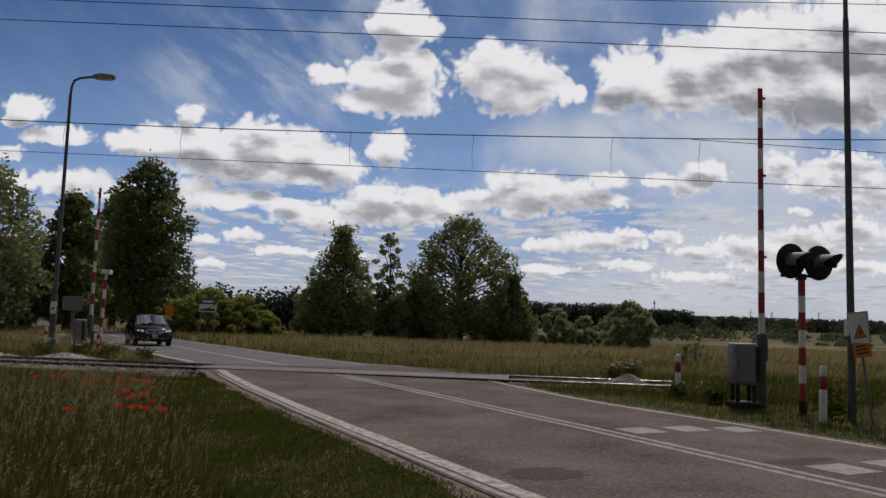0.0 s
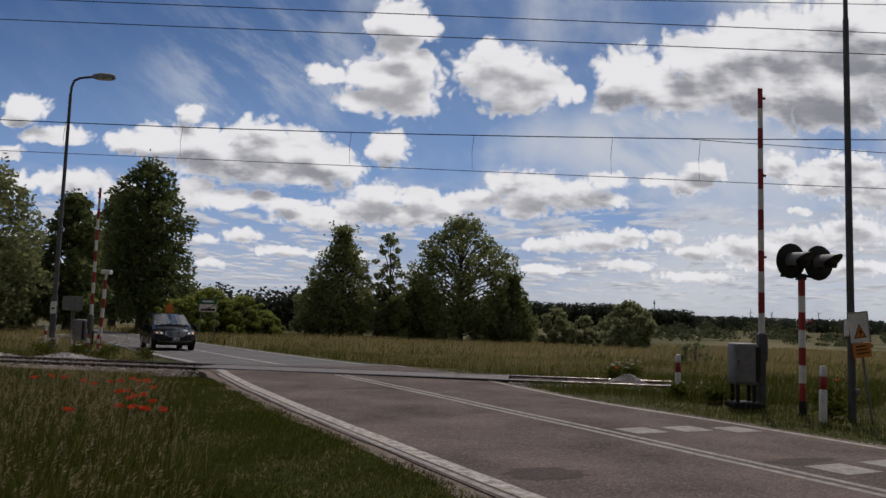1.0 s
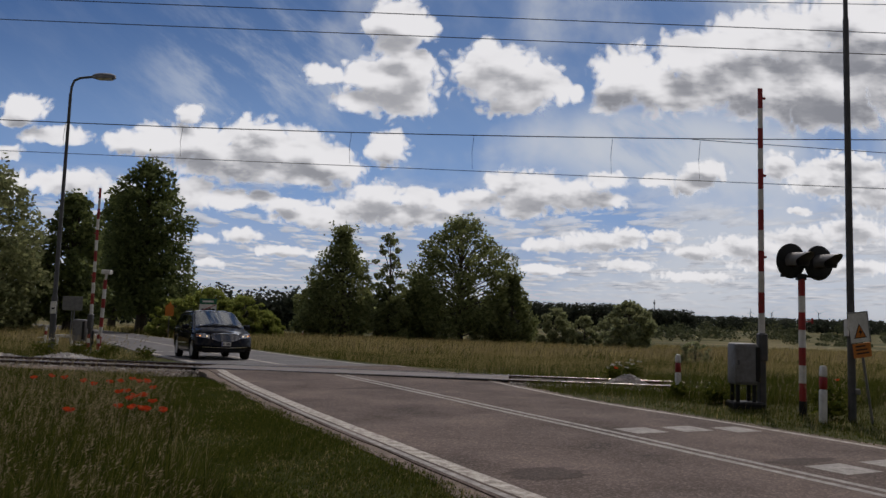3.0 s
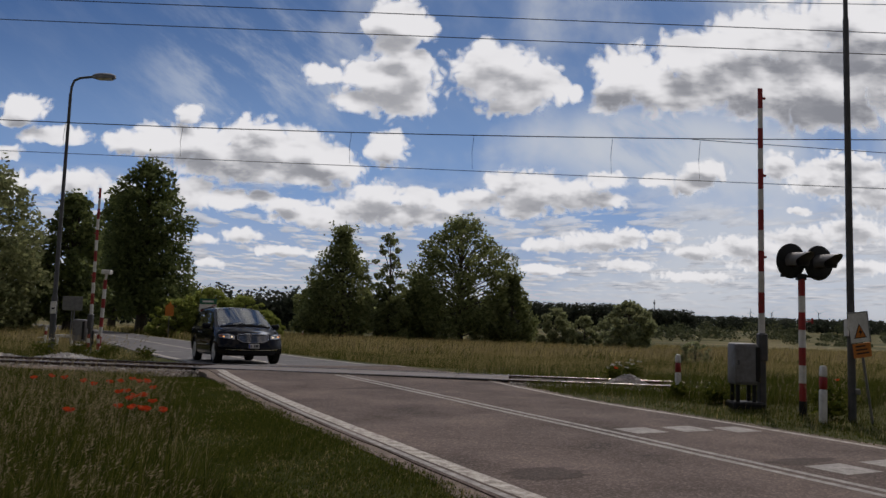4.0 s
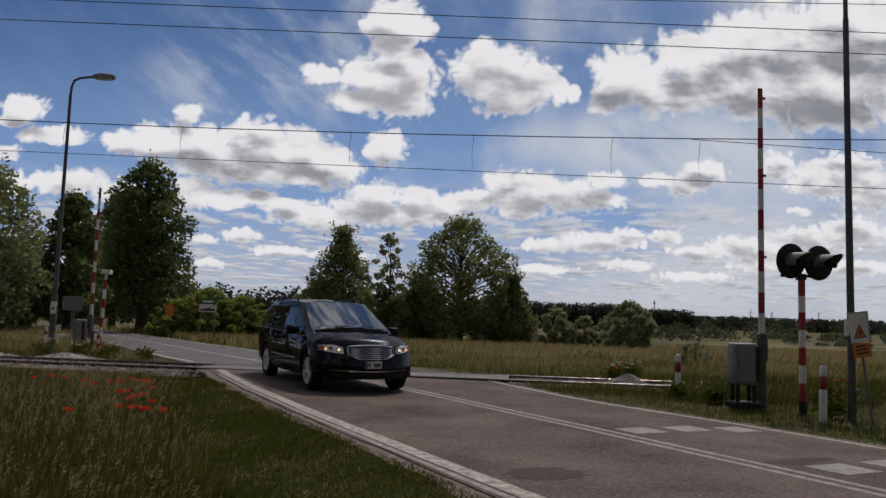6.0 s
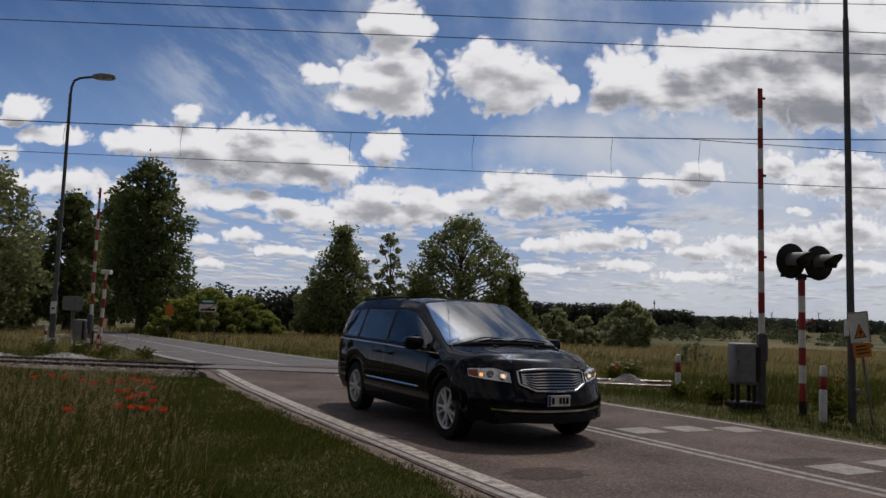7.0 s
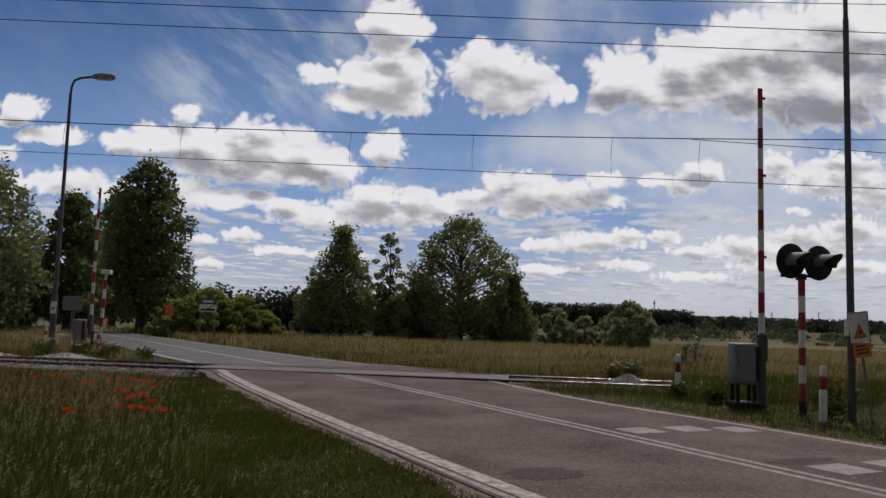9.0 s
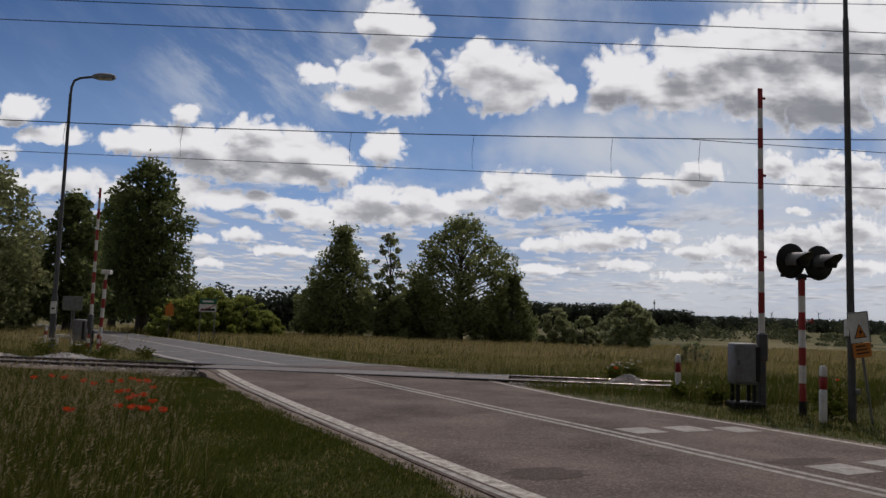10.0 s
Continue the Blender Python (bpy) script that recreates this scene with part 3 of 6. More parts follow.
class Nodes:
    """Short hands for wiring a node tree."""

    def __init__(self, nt):
        self.nt = nt

    def put(self, sock, value):
        if hasattr(value, "is_linked"):
            self.nt.links.new(value, sock)
        else:
            sock.default_value = value

    def math(self, op, a, b=0.0, c=0.0, clamp=False):
        n = self.nt.nodes.new("ShaderNodeMath")
        n.operation, n.use_clamp = op, clamp
        for s, v in zip(n.inputs, (a, b, c)):
            self.put(s, v)
        return n.outputs[0]

    def vmath(self, op, a, b=(0, 0, 0), c=(0, 0, 0)):
        n = self.nt.nodes.new("ShaderNodeVectorMath")
        n.operation = op
        for s, v in zip(n.inputs, (a, b, c)):
            self.put(s, v)
        return n.outputs["Value" if op == "LENGTH" else "Vector"]

    def noise(self, vec, scale, detail=7.0, rough=0.55, lac=2.1):
        n = self.nt.nodes.new("ShaderNodeTexNoise")
        self.put(n.inputs["Vector"], vec)
        n.inputs["Scale"].default_value, n.inputs["Detail"].default_value = scale, detail
        n.inputs["Roughness"].default_value, n.inputs["Lacunarity"].default_value = rough, lac
        return n

    def step(self, x, a, b, lo=0.0, hi=1.0):
        n = self.nt.nodes.new("ShaderNodeMapRange")
        n.interpolation_type = "SMOOTHSTEP"
        self.put(n.inputs["Value"], x)
        for k, v in (("From Min", a), ("From Max", b), ("To Min", lo), ("To Max", hi)):
            n.inputs[k].default_value = v
        return n.outputs[0]

    def glow(self, col, factor):
        n = self.nt.nodes.new("ShaderNodeVectorMath")
        n.operation = "SCALE"
        self.put(n.inputs[0], col)
        self.put(n.inputs["Scale"], factor)
        return n.outputs["Vector"]

    def mix(self, f, a, b):
        n = self.nt.nodes.new("ShaderNodeMix")
        n.data_type = "RGBA"
        self.put(n.inputs["Factor"], f)
        self.put(n.inputs["A"], a)
        self.put(n.inputs["B"], b)
        return n.outputs["Result"]


def swell(N, p, blobs, melt):
    """Distance field of the swellings: 0 in the middle of one, 1 at its rim."""
    best = None
    for x, z, w, h in blobs:
        d = N.vmath("LENGTH", N.vmath("MULTIPLY_ADD", p, (1 / w, 0, 1 / h), (-x / w, 0, -z / h)))
        best = d if best is None else N.math("SMOOTH_MIN", best, d, melt)
    return best


def cloud_colour(N, vec, blobs, grain, dark, rise):
    """Cumulus: billowing bright rims, grey where the cloud above a place is thick."""
    n = N.noise(vec, 16 * grain, 3, 0.5)
    p = N.vmath("MULTIPLY_ADD", n.outputs["Color"], (0.022 / grain, 0.0, 0.018 / grain), vec)
    p = N.vmath("ADD", p, (-0.011 / grain, 0, -0.009 / grain))
    b0 = swell(N, p, blobs, 0.2)
    b1 = swell(N, N.vmath("ADD", p, (0.15 * rise, 0, rise)), blobs, 0.6)
    n1, n2 = N.noise(p, 34 * grain, 0), N.noise(p, 78 * grain, 0)
    knob = lambda q: N.math("ABSOLUTE", N.math("MULTIPLY_ADD", q.outputs["Fac"], 2.0, -1.0))
    bumps = N.math("ADD", N.math("MULTIPLY", knob(n1), 0.7), N.math("MULTIPLY", knob(n2), 0.4))
    fine = N.noise(vec, 46 * grain, 10, 0.66).outputs["Fac"]
    flat = N.vmath("MULTIPLY", vec, (0.6, 1.0, 1.35))
    puff = N.noise(flat, 22 * grain, 5, 0.52).outputs["Fac"]
    over = N.noise(N.vmath("ADD", flat, (0.006 / grain, 0, 0.024 / grain)), 22 * grain, 5, 0.52).outputs["Fac"]
    d0 = N.math("ADD", N.math("SUBTRACT", 0.96, b0), N.math("MULTIPLY_ADD", N.math("SUBTRACT", fine, 0.5), 1.0, bumps))
    alpha = N.step(d0, -0.04, 0.42)
    # light comes from above: knobs are bright on top and grey beneath
    relief = N.math("MULTIPLY", N.math("SUBTRACT", over, puff), 2.0)
    soft = N.math("MULTIPLY_ADD", N.noise(flat, 9 * grain, 4, 0.5).outputs["Fac"], 0.7, -0.35)
    thick = N.math("ADD", N.math("SUBTRACT", 1.16, b1), N.math("ADD", relief, soft))
    thick = N.math("SUBTRACT", thick, N.math("MULTIPLY", bumps, 0.3))
    shade = N.math("MULTIPLY", N.step(thick, 0.05, 1.0), N.step(d0, 0.0, 0.55, 0.4, 1.0))
    shade = N.math("ADD", N.math("MULTIPLY", shade, 0.92), N.math("MULTIPLY", N.step(relief, -0.05, 0.4), 0.14))
    col = N.mix(N.math("MULTIPLY", shade, dark, 0.0, True), (0.91, 0.918, 0.932, 1), (0.21, 0.225, 0.26, 1))
    return alpha, col


def sheet(name, dist, label, build, top=0.62):
    m = bpy.data.materials.new(name)
    m.use_nodes = True
    nt = m.node_tree
    nt.nodes.clear()
    N = Nodes(nt)
    out = nt.nodes.new("ShaderNodeOutputMaterial")
    tc = nt.nodes.new("ShaderNodeTexCoord")
    alpha, col = build(N, tc.outputs["Object"])
    em = nt.nodes.new("ShaderNodeEmission")
    em.inputs[1].default_value = SKY_GAIN
    N.put(em.inputs[0], N.vmath("MULTIPLY", col, (0.912, 1.0, 1.085)))
    if alpha is None:
        nt.links.new(em.outputs[0], out.inputs[0])
    else:
        tr = nt.nodes.new("ShaderNodeBsdfTransparent")
        mx = nt.nodes.new("ShaderNodeMixShader")
        N.put(mx.inputs[0], alpha)
        nt.links.new(tr.outputs[0], mx.inputs[1])
        nt.links.new(em.outputs[0], mx.inputs[2])
        nt.links.new(mx.outputs[0], out.inputs[0])
    ob = raw(name, [(-1.7, 0, -0.02), (1.7, 0, -0.02), (1.7, 0, top), (-1.7, 0, top)], [(0, 1, 2, 3)], m)
    ob.scale = (dist, dist, dist)
    ob.location = (0, dist, EYE[2])
    ob.visible_shadow = False
    return tagged(ob, label, "sky", kind="structure")


def clear_sky(N, vec):
    sep = N.nt.nodes.new("ShaderNodeSeparateXYZ")
    N.put(sep.inputs[0], vec)
    x, z = sep.outputs[0], sep.outputs[2]
    h = N.step(z, 0.0, 0.17)
    h2 = N.step(z, 0.12, 0.44)
    base = N.mix(h, (0.48, 0.54, 0.63, 1), (0.22, 0.38, 0.66, 1))
    side = N.step(x, -0.6, 0.5)
    top = N.mix(side, (0.062, 0.145, 0.335, 1), (0.135, 0.24, 0.46, 1))
    base = N.mix(h2, base, top)
    # thin high veils
    rot = N.nt.nodes.new("ShaderNodeVectorRotate")
    rot.rotation_type = "Y_AXIS"
    rot.inputs["Angle"].default_value = radians(-36)
    N.put(rot.inputs["Vector"], vec)
    veil = N.noise(N.vmath("MULTIPLY", rot.outputs[0], (4.5, 1.0, 15.0)), 1.25, 9, 0.62)
    spot = N.vmath("LENGTH", N.vmath("MULTIPLY_ADD", vec, (1 / 0.2, 0, 1 / 0.13), (0.24 / 0.2, 0, -0.32 / 0.13)))
    spot2 = N.vmath("LENGTH", N.vmath("MULTIPLY_ADD", vec, (1 / 0.2, 0, 1 / 0.07), (-0.30 / 0.2, 0, -0.235 / 0.07)))
    v = N.math("MULTIPLY", N.step(veil.outputs["Fac"], 0.42, 0.72), N.step(spot, 1.1, 0.25, 0.06, 0.7))
    v = N.math("MAXIMUM", v, N.math("MULTIPLY", N.step(veil.outputs["Fac"], 0.18, 0.52), N.step(spot2, 1.25, 0.35, 0.0, 0.85)))
    # bright veil filling the sky toward the sun and the lower sky
    glow = N.noise(vec, 5.0, 6, 0.5)
    g = N.step(N.math("ADD", glow.outputs["Fac"], N.math("MULTIPLY", x, 0.35)), 0.48, 0.75, 0.0, 0.75)
    base = N.mix(v, base, (0.60, 0.66, 0.73, 1))
    base = N.mix(g, base, (0.66, 0.70, 0.74, 1))
    # flat cloud streets shrinking towards the horizon
    inv = N.math("DIVIDE", 1.0, N.math("ADD", z, 0.045))
    comb = N.nt.nodes.new("ShaderNodeCombineXYZ")
    N.put(comb.inputs[0], N.math("MULTIPLY", N.math("MULTIPLY", x, inv), 1.35))
    N.put(comb.inputs[1], N.math("MULTIPLY", inv, 0.9))
    for off, lo in ((0.0, 0.50), (7.3, 0.53)):
        vv = N.vmath("ADD", comb.outputs[0], (off, off, off))
        s = N.noise(vv, 1.6, 9, 0.6)
        s2 = N.noise(N.vmath("ADD", vv, (0.05, -0.16, 0)), 1.6, 9, 0.6)
        a = N.math("MULTIPLY", N.step(s.outputs["Fac"], lo, lo + 0.07), N.step(z, 0.20, 0.11))
        relief = N.math("MULTIPLY_ADD", N.math("SUBTRACT", s2.outputs["Fac"], s.outputs["Fac"]), 4.0, 0.42, True)
        col = N.mix(relief, (0.72, 0.74, 0.77, 1), (0.28, 0.31, 0.37, 1))
        base = N.mix(N.math("MULTIPLY", a, 0.85), base, col)
    haze = N.step(z, 0.055, 0.0, 0.0, 0.55)
    base = N.mix(haze, base, (0.50, 0.54, 0.60, 1))
    # cloud cover overhead and the bright aureole round the sun
    high = N.noise(vec, 4.6, 9, 0.62)
    a = N.math("MULTIPLY", N.step(high.outputs["Fac"], 0.42, 0.58), N.step(z, 0.50, 0.62))
    base = N.mix(a, base, (0.86, 0.87, 0.88, 1))
    far = N.vmath("LENGTH", N.vmath("ADD", vec, (-math.tan(SUN_AZ), 0, -math.tan(SUN_EL) / math.cos(SUN_AZ))))
    return None, N.glow(base, N.math("ADD", N.step(far, 1.12, 0.0, 1.0, 3.0), N.step(far, 0.5, 0.05, 0.0, 16.0)))


backdrop = sheet("sky_backdrop", 3900, "blue summer sky with thin veils and low cloud streets", clear_sky, 3.0)
DRIFT = []
for nm, dd, blobs, grain, dark, px, rise in (("cloud_field", 3860, SKY_D, 1.8, 0.62, 3, 0.008), ("cloud_field", 3820, SKY_C, 1.35, 0.72, 6, 0.016), ("cloud_field", 3780, SKY_B, 1.15, 0.8, 9, 0.024), ("cloud_field", 3740, SKY_R, 0.9, 0.86, 14, 0.045), ("cloud_field", 3700, SKY_A, 1.0, 0.68, 18, 0.03)):
    ob = sheet(nm, dd, "white cumulus clouds with grey undersides drifting slowly", functools.partial(cloud_colour, blobs=blobs, grain=grain, dark=dark, rise=rise))
    DRIFT.append((ob, dd, dd * px / 1379.0))
gravel_pile("gravel_heap", 4.45, 18.6, -0.02, 0.62, 0.30, 700, 1, "heap of pale crushed stone beside the rails")
gravel_pile("gravel_heap", -10.6, 22.4, -0.06, 1.2, 0.22, 700, 2, "low pale heap of crushed stone by the track")
gravel_pile("gravel_heap", -12.4, 22.2, -0.06, 0.8, 0.2, 400, 6, "low pale heap of crushed stone by the track")


# ---- crossing equipment ----
def gz(x, y):
    return float(ground_z(x, y))


def stripes(name, base, top, r, cuts, mats, parent, square=False, taper=1.0):
    """A striped pole in bands, each band a part of its own."""
    base, top = Vector(base), Vector(top)
    n = len(cuts) - 1
    for k in range(n):
        a, b = base.lerp(top, cuts[k]), base.lerp(top, cuts[k + 1])
        ra, rb = r * (1 - (1 - taper) * cuts[k]), r * (1 - (1 - taper) * cuts[k + 1])
        bm = BM()
        if square:
            h = (b - a).length
            made = box(bm, (0, 0, 0), (2 * ra, 0.05, h), 0.008, Matrix.Translation((a + b) / 2) @ (top - base).to_track_quat("Z", "Y").to_matrix().to_4x4())
        else:
            rod(bm, a, b, ra, rb, 16)
        col = mats[k % len(mats)]
        part(name, bm, MAT[col], parent, "red band" if col == "red" else "white band" if col == "white" else "black band")


def barrier(x, y, z, turn, first, bands, label, lean=0.0, boom_len=5.0, side=1):
    """Raised crossing barrier: drive cabinet on legs, pivot mast, counterweight plate, striped boom with lamps."""
    ob = thing("level_crossing_barrier", pose(x, y, z, 0, 0, turn), label, "barrier", "barriers of the crossing")
    cab = part("drive_cabinet", box(BM(), (-0.17, 0, 0.87), (0.46, 0.42, 0.80), 0.045, seg=2), MAT["grey"], ob, "grey painted steel cabinet")
    part("cabinet_door", box(BM(), (-0.16, -0.215, 0.87), (0.42, 0.012, 0.70), 0.004), MAT["grey"], cab)
    part("door_latch", box(BM(), (-0.33, -0.226, 0.9), (0.03, 0.014, 0.09), 0.004), MAT["darksteel"], cab)
    part("side_slot", box(BM(), (0.045, -0.22, 0.87), (0.09, 0.03, 0.66), 0.006), MAT["black"], cab, "dark opening on the boom side")
    for px in (-0.32, 0.0):
        for py in (-0.14, 0.14):
            part("leg", box(BM(), (px, py, 0.24), (0.07, 0.05, 0.5), 0.006), MAT["black"], ob)
    part("foundation", box(BM(), (-0.12, 0, 0.06), (0.62, 0.5, 0.16), 0.03), MAT["black"], ob)
    part("pivot_mast", box(BM(), (0.2, 0, 0.72), (0.13, 0.16, 1.5), 0.015), MAT["darksteel"], ob)
    part("pivot_arm", box(BM(), (0.2, -0.04, 1.2), (0.17, 0.2, 0.55), 0.03), MAT["darksteel"], ob)
    part("counterweight", box(BM(), (0.24, 0.06, 0.62), (0.12, 0.1, 0.5), 0.02), MAT["black"], ob)
    b0, b1 = Vector((0.2, -0.02, 1.45)), Vector((0.2 + lean, -0.02, 1.45 + boom_len))
    n = bands
    stripes("boom_band", b0, b1, 0.06, [k / n for k in range(n + 1)], ("white", "red") if first == "white" else ("red", "white"), ob, True, 0.72)
    for f in (0.04, 0.36, 0.69):
        c = b1.lerp(b0, f)
        bm = rod(BM(), c + Vector((side * 0.03, 0, 0)), c + Vector((side * 0.1, 0, -0.01)), 0.022, 0.03, 10)
        part("boom_lamp", bm, MAT["red"], ob, "small red boom lamp")
    return ob


barrier(6.11, 15.4, -0.12, 0, "white", 12, "raised red and white crossing barrier with grey drive cabinet", 0.0, 4.95)


def disc_matrix(c, face):
    return Matrix.Translation(c) @ Vector(face).to_track_quat("Z", "Y").to_matrix().to_4x4()


def signal(x, y, z):
    """Road signal: striped post, crossarm, two round backplates with lamp and long hood."""
    ob = thing("crossing_signal", pose(x, y, z), "two hooded black road signal lamps on a striped post", "signal")
    part("post_foot", rod(BM(), (0, 0, 0), (0, 0, 0.28), 0.068, 0.068, 18), MAT["black"], ob)
    cuts = [0, 0.145, 0.29, 0.435, 0.58, 0.725, 0.86, 1.0]
    stripes("post_band", (0, 0, 0.28), (0, 0, 2.5), 0.062, cuts, ("red", "white"), ob)
    part("crossarm", rod(BM(), (-0.36, 0.05, 2.56), (0.42, 0.05, 2.56), 0.028, 0.028, 12), MAT["black"], ob)
    part("bracket", box(BM(), (0, 0.02, 2.54), (0.16, 0.14, 0.12), 0.015), MAT["black"], ob)
    part("peg", rod(BM(), (0.05, 0, 1.72), (0.19, 0, 1.73), 0.013, 0.013, 8), MAT["red"], ob)
    part("peg_cap", rod(BM(), (0.19, 0, 1.69), (0.19, 0, 1.79), 0.018, 0.018, 10), MAT["red"], ob)
    face = Vector((0.30, -0.95, -0.04)).normalized()
    for k, cx in enumerate((-0.2, 0.36)):
        c = Vector((cx, 0.0 + 0.1 * k, 2.83 - 0.015 * k))
        m = disc_matrix(c, face)
        head = part("backplate", lathe(BM(), [(0.0, -0.02), (0.30, -0.02), (0.325, 0.0), (0.325, 0.02), (0.30, 0.03), (0.14, 0.035)], 40, m), MAT["black"], ob, "round black backplate")
        part("lamp_housing", lathe(BM(), [(0.0, -0.2), (0.1, -0.19), (0.13, -0.1), (0.13, -0.02)], 24, m), MAT["black"], head)
        part("lens", lathe(BM(), [(0.115, 0.04), (0.09, 0.06), (0.0, 0.07)], 24, m), MAT["lens"], head, "dark red glass lens")
        bm = BM()
        seg, L = 26, 0.5
        for r in (0.158, 0.150):
            rings = []
            for j in range(2):
                row = []
                for i in range(seg + 1):
                    a = math.radians(-35) + math.radians(250) * i / seg
                    z = 0.03 if j == 0 else 0.03 + L * (0.55 + 0.45 * max(0, math.sin(a)))
                    row.append(bm.verts.new(m @ Vector((r * math.cos(a), r * math.sin(a), z))))
                rings.append(row)
            for i in range(seg):
                bm.faces.new((rings[0][i], rings[0][i + 1], rings[1][i + 1], rings[1][i]))
        part("hood", bm, MAT["hood"], head, "weathered grey sheet-metal hood")
    return ob


signal(6.63, 14.35, -0.13)


def bollard(x, y, z, h, lean=0.0):
    """White guide post with one red band and a chamfered top."""
    ob = thing("guide_post", pose(x, y, z, 0, lean, 0), "white plastic guide post with a red band in grass", "guide post", "guide posts by the road")
    w = 0.115
    part("lower_post", box(BM(), (0, 0, h * 0.29), (w, w, h * 0.58), 0.03, seg=2), MAT["white"], ob)
    part("red_band", box(BM(), (0, 0, h * 0.69), (w, w, h * 0.22), 0.03, seg=2), MAT["red"], ob)
    bm = box(BM(), (0, 0, h * 0.895), (w, w, h * 0.19), 0.03, seg=2)
    for v in bm.verts:
        if v.co.z > h * 0.93:
            v.co.x *= 0.8
    part("cap", bm, MAT["white"], ob)
    return ob


bollard(5.25, 17.3, -0.13, 0.97)
bollard(6.52, 13.38, -0.13, 0.98, 0.8)


def steel_pole():
    ob = thing("steel_pole", pose(7.16, 13.65, -0.15, 0, 0, 0), "tall dark grey tapered steel pole in the verge", "pole")
    sec = [(0.066, 0), (0.06, 3.0), (0.054, 5.0), (0.05, 7.2), (0.04, 7.25), (0.038, 10.5)]
    part("shaft", lathe(BM(), sec, 20), MAT["darksteel"], ob)
    part("identity_plate", box(BM(), (-0.088, -0.02, 1.65), (0.03, 0.12, 0.3), 0.004), MAT["white"], ob, "pale sticker plate")
    part("bolt_box", box(BM(), (0.06, -0.06, 0.55), (0.08, 0.08, 0.1), 0.01), MAT["steel"], ob)


steel_pole()


def shape_plate(bm, pts, thick, m):
    """A flat plate of the outline pts in the local xz plane, facing -y."""
    a = [bm.verts.new(m @ Vector((x, -thick / 2, z))) for x, z in pts]
    b = [bm.verts.new(m @ Vector((x, thick / 2, z))) for x, z in pts]
    bm.faces.new(a)
    bm.faces.new(b[::-1])
    n = len(pts)
    for k in range(n):
        bm.faces.new((a[k], b[k], b[(k + 1) % n], a[(k + 1) % n]))
    bmesh.ops.recalc_face_normals(bm, faces=bm.faces)
    return bm


def voltage_sign():
    m = pose(7.36, 13.42, -0.15, 0, -7.5, 14)
    ob = thing("high_voltage_sign", m, "white electric shock warning sign with orange triangle and orange plate", "sign")
    part("sign_post", rod(BM(), (0.06, 0.03, 0), (0.02, 0.03, 1.5), 0.022, 0.022, 10), MAT["steel"], ob)
    w = 0.19
    board = part("board", shape_plate(BM(), [(-w, 1.42), (w, 1.42), (w, 1.92), (-w, 1.92)], 0.012, Matrix()), MAT["white"], ob, "white enamel board")
    part("board_frame", box(box(BM(), (w + 0.008, 0.0, 1.67), (0.02, 0.03, 0.52), 0.003), (0, 0, 1.928), (2 * w + 0.03, 0.03, 0.016), 0.003), MAT["steel"], board)
    I = pose(0, -0.009, 0)
    part("triangle_border", shape_plate(BM(), [(-0.13, 1.49), (0.13, 1.49), (0.0, 1.74)], 0.003, I), MAT["black"], board, "black triangle border")
    part("triangle", shape_plate(BM(), [(-0.105, 1.505), (0.105, 1.505), (0.0, 1.71)], 0.003, pose(0, -0.013, 0)), MAT["orange"], board, "orange triangle")
    bolt = [(0.02, 1.66), (-0.035, 1.585), (0.0, 1.585), (-0.02, 1.52), (0.045, 1.605), (0.01, 1.605)]
    part("bolt_symbol", shape_plate(BM(), bolt, 0.003, pose(0, -0.017, 0)), MAT["black"], board, "black lightning bolt")
    plate = part("caption_plate", shape_plate(BM(), [(-w + 0.02, 1.16), (w, 1.16), (w, 1.4), (-w + 0.02, 1.4)], 0.012, Matrix()), MAT["orange"], ob, "orange plate with dark lines of writing")
    for k in range(3):
        part("writing_bar", shape_plate(BM(), [(-0.12, 1.22 + 0.06 * k), (0.14 - 0.03 * k, 1.22 + 0.06 * k), (0.14 - 0.03 * k, 1.245 + 0.06 * k), (-0.12, 1.245 + 0.06 * k)], 0.003, I), MAT["black"], plate)


voltage_sign()

# ---- equipment beyond the track ----
barrier(-13.12, 29.0, -0.22, -8, "white", 12, "raised red and white barrier beyond the rails, grey cabinet", 0.0, 4.75, -1)


def far_signal():
    x, y = -12.15, 28.0
    ob = thing("crossing_signal", pose(x, y, -0.2, 0, 1.5, 0), "striped signal post with a pale box on top", "signal")
    stripes("post_band", (0, 0, 0), (0, 0, 2.7), 0.062, [k / 8 for k in range(9)], ("white", "red"), ob)
    part("junction_box", box(BM(), (0.03, 0, 2.98), (0.32, 0.26, 0.16), 0.02), MAT["white"], ob, "pale box with overhanging lid")
    part("box_neck", rod(BM(), (0, 0, 2.7), (0.02, 0, 2.92), 0.04, 0.04, 10), MAT["white"], ob)
    post = thing("guard_post", pose(x - 0.3, y - 0.2, -0.2), "low red and white guard post beside the barrier", "guard post", "guard posts")
    stripes("band", (0, 0, 0), (0, 0, 0.75), 0.05, [0, 0.3, 0.6, 0.8, 1], ("white", "red"), post)
    copy_thing(post, pose(x + 0.12, y - 0.35, -0.2))


far_signal()


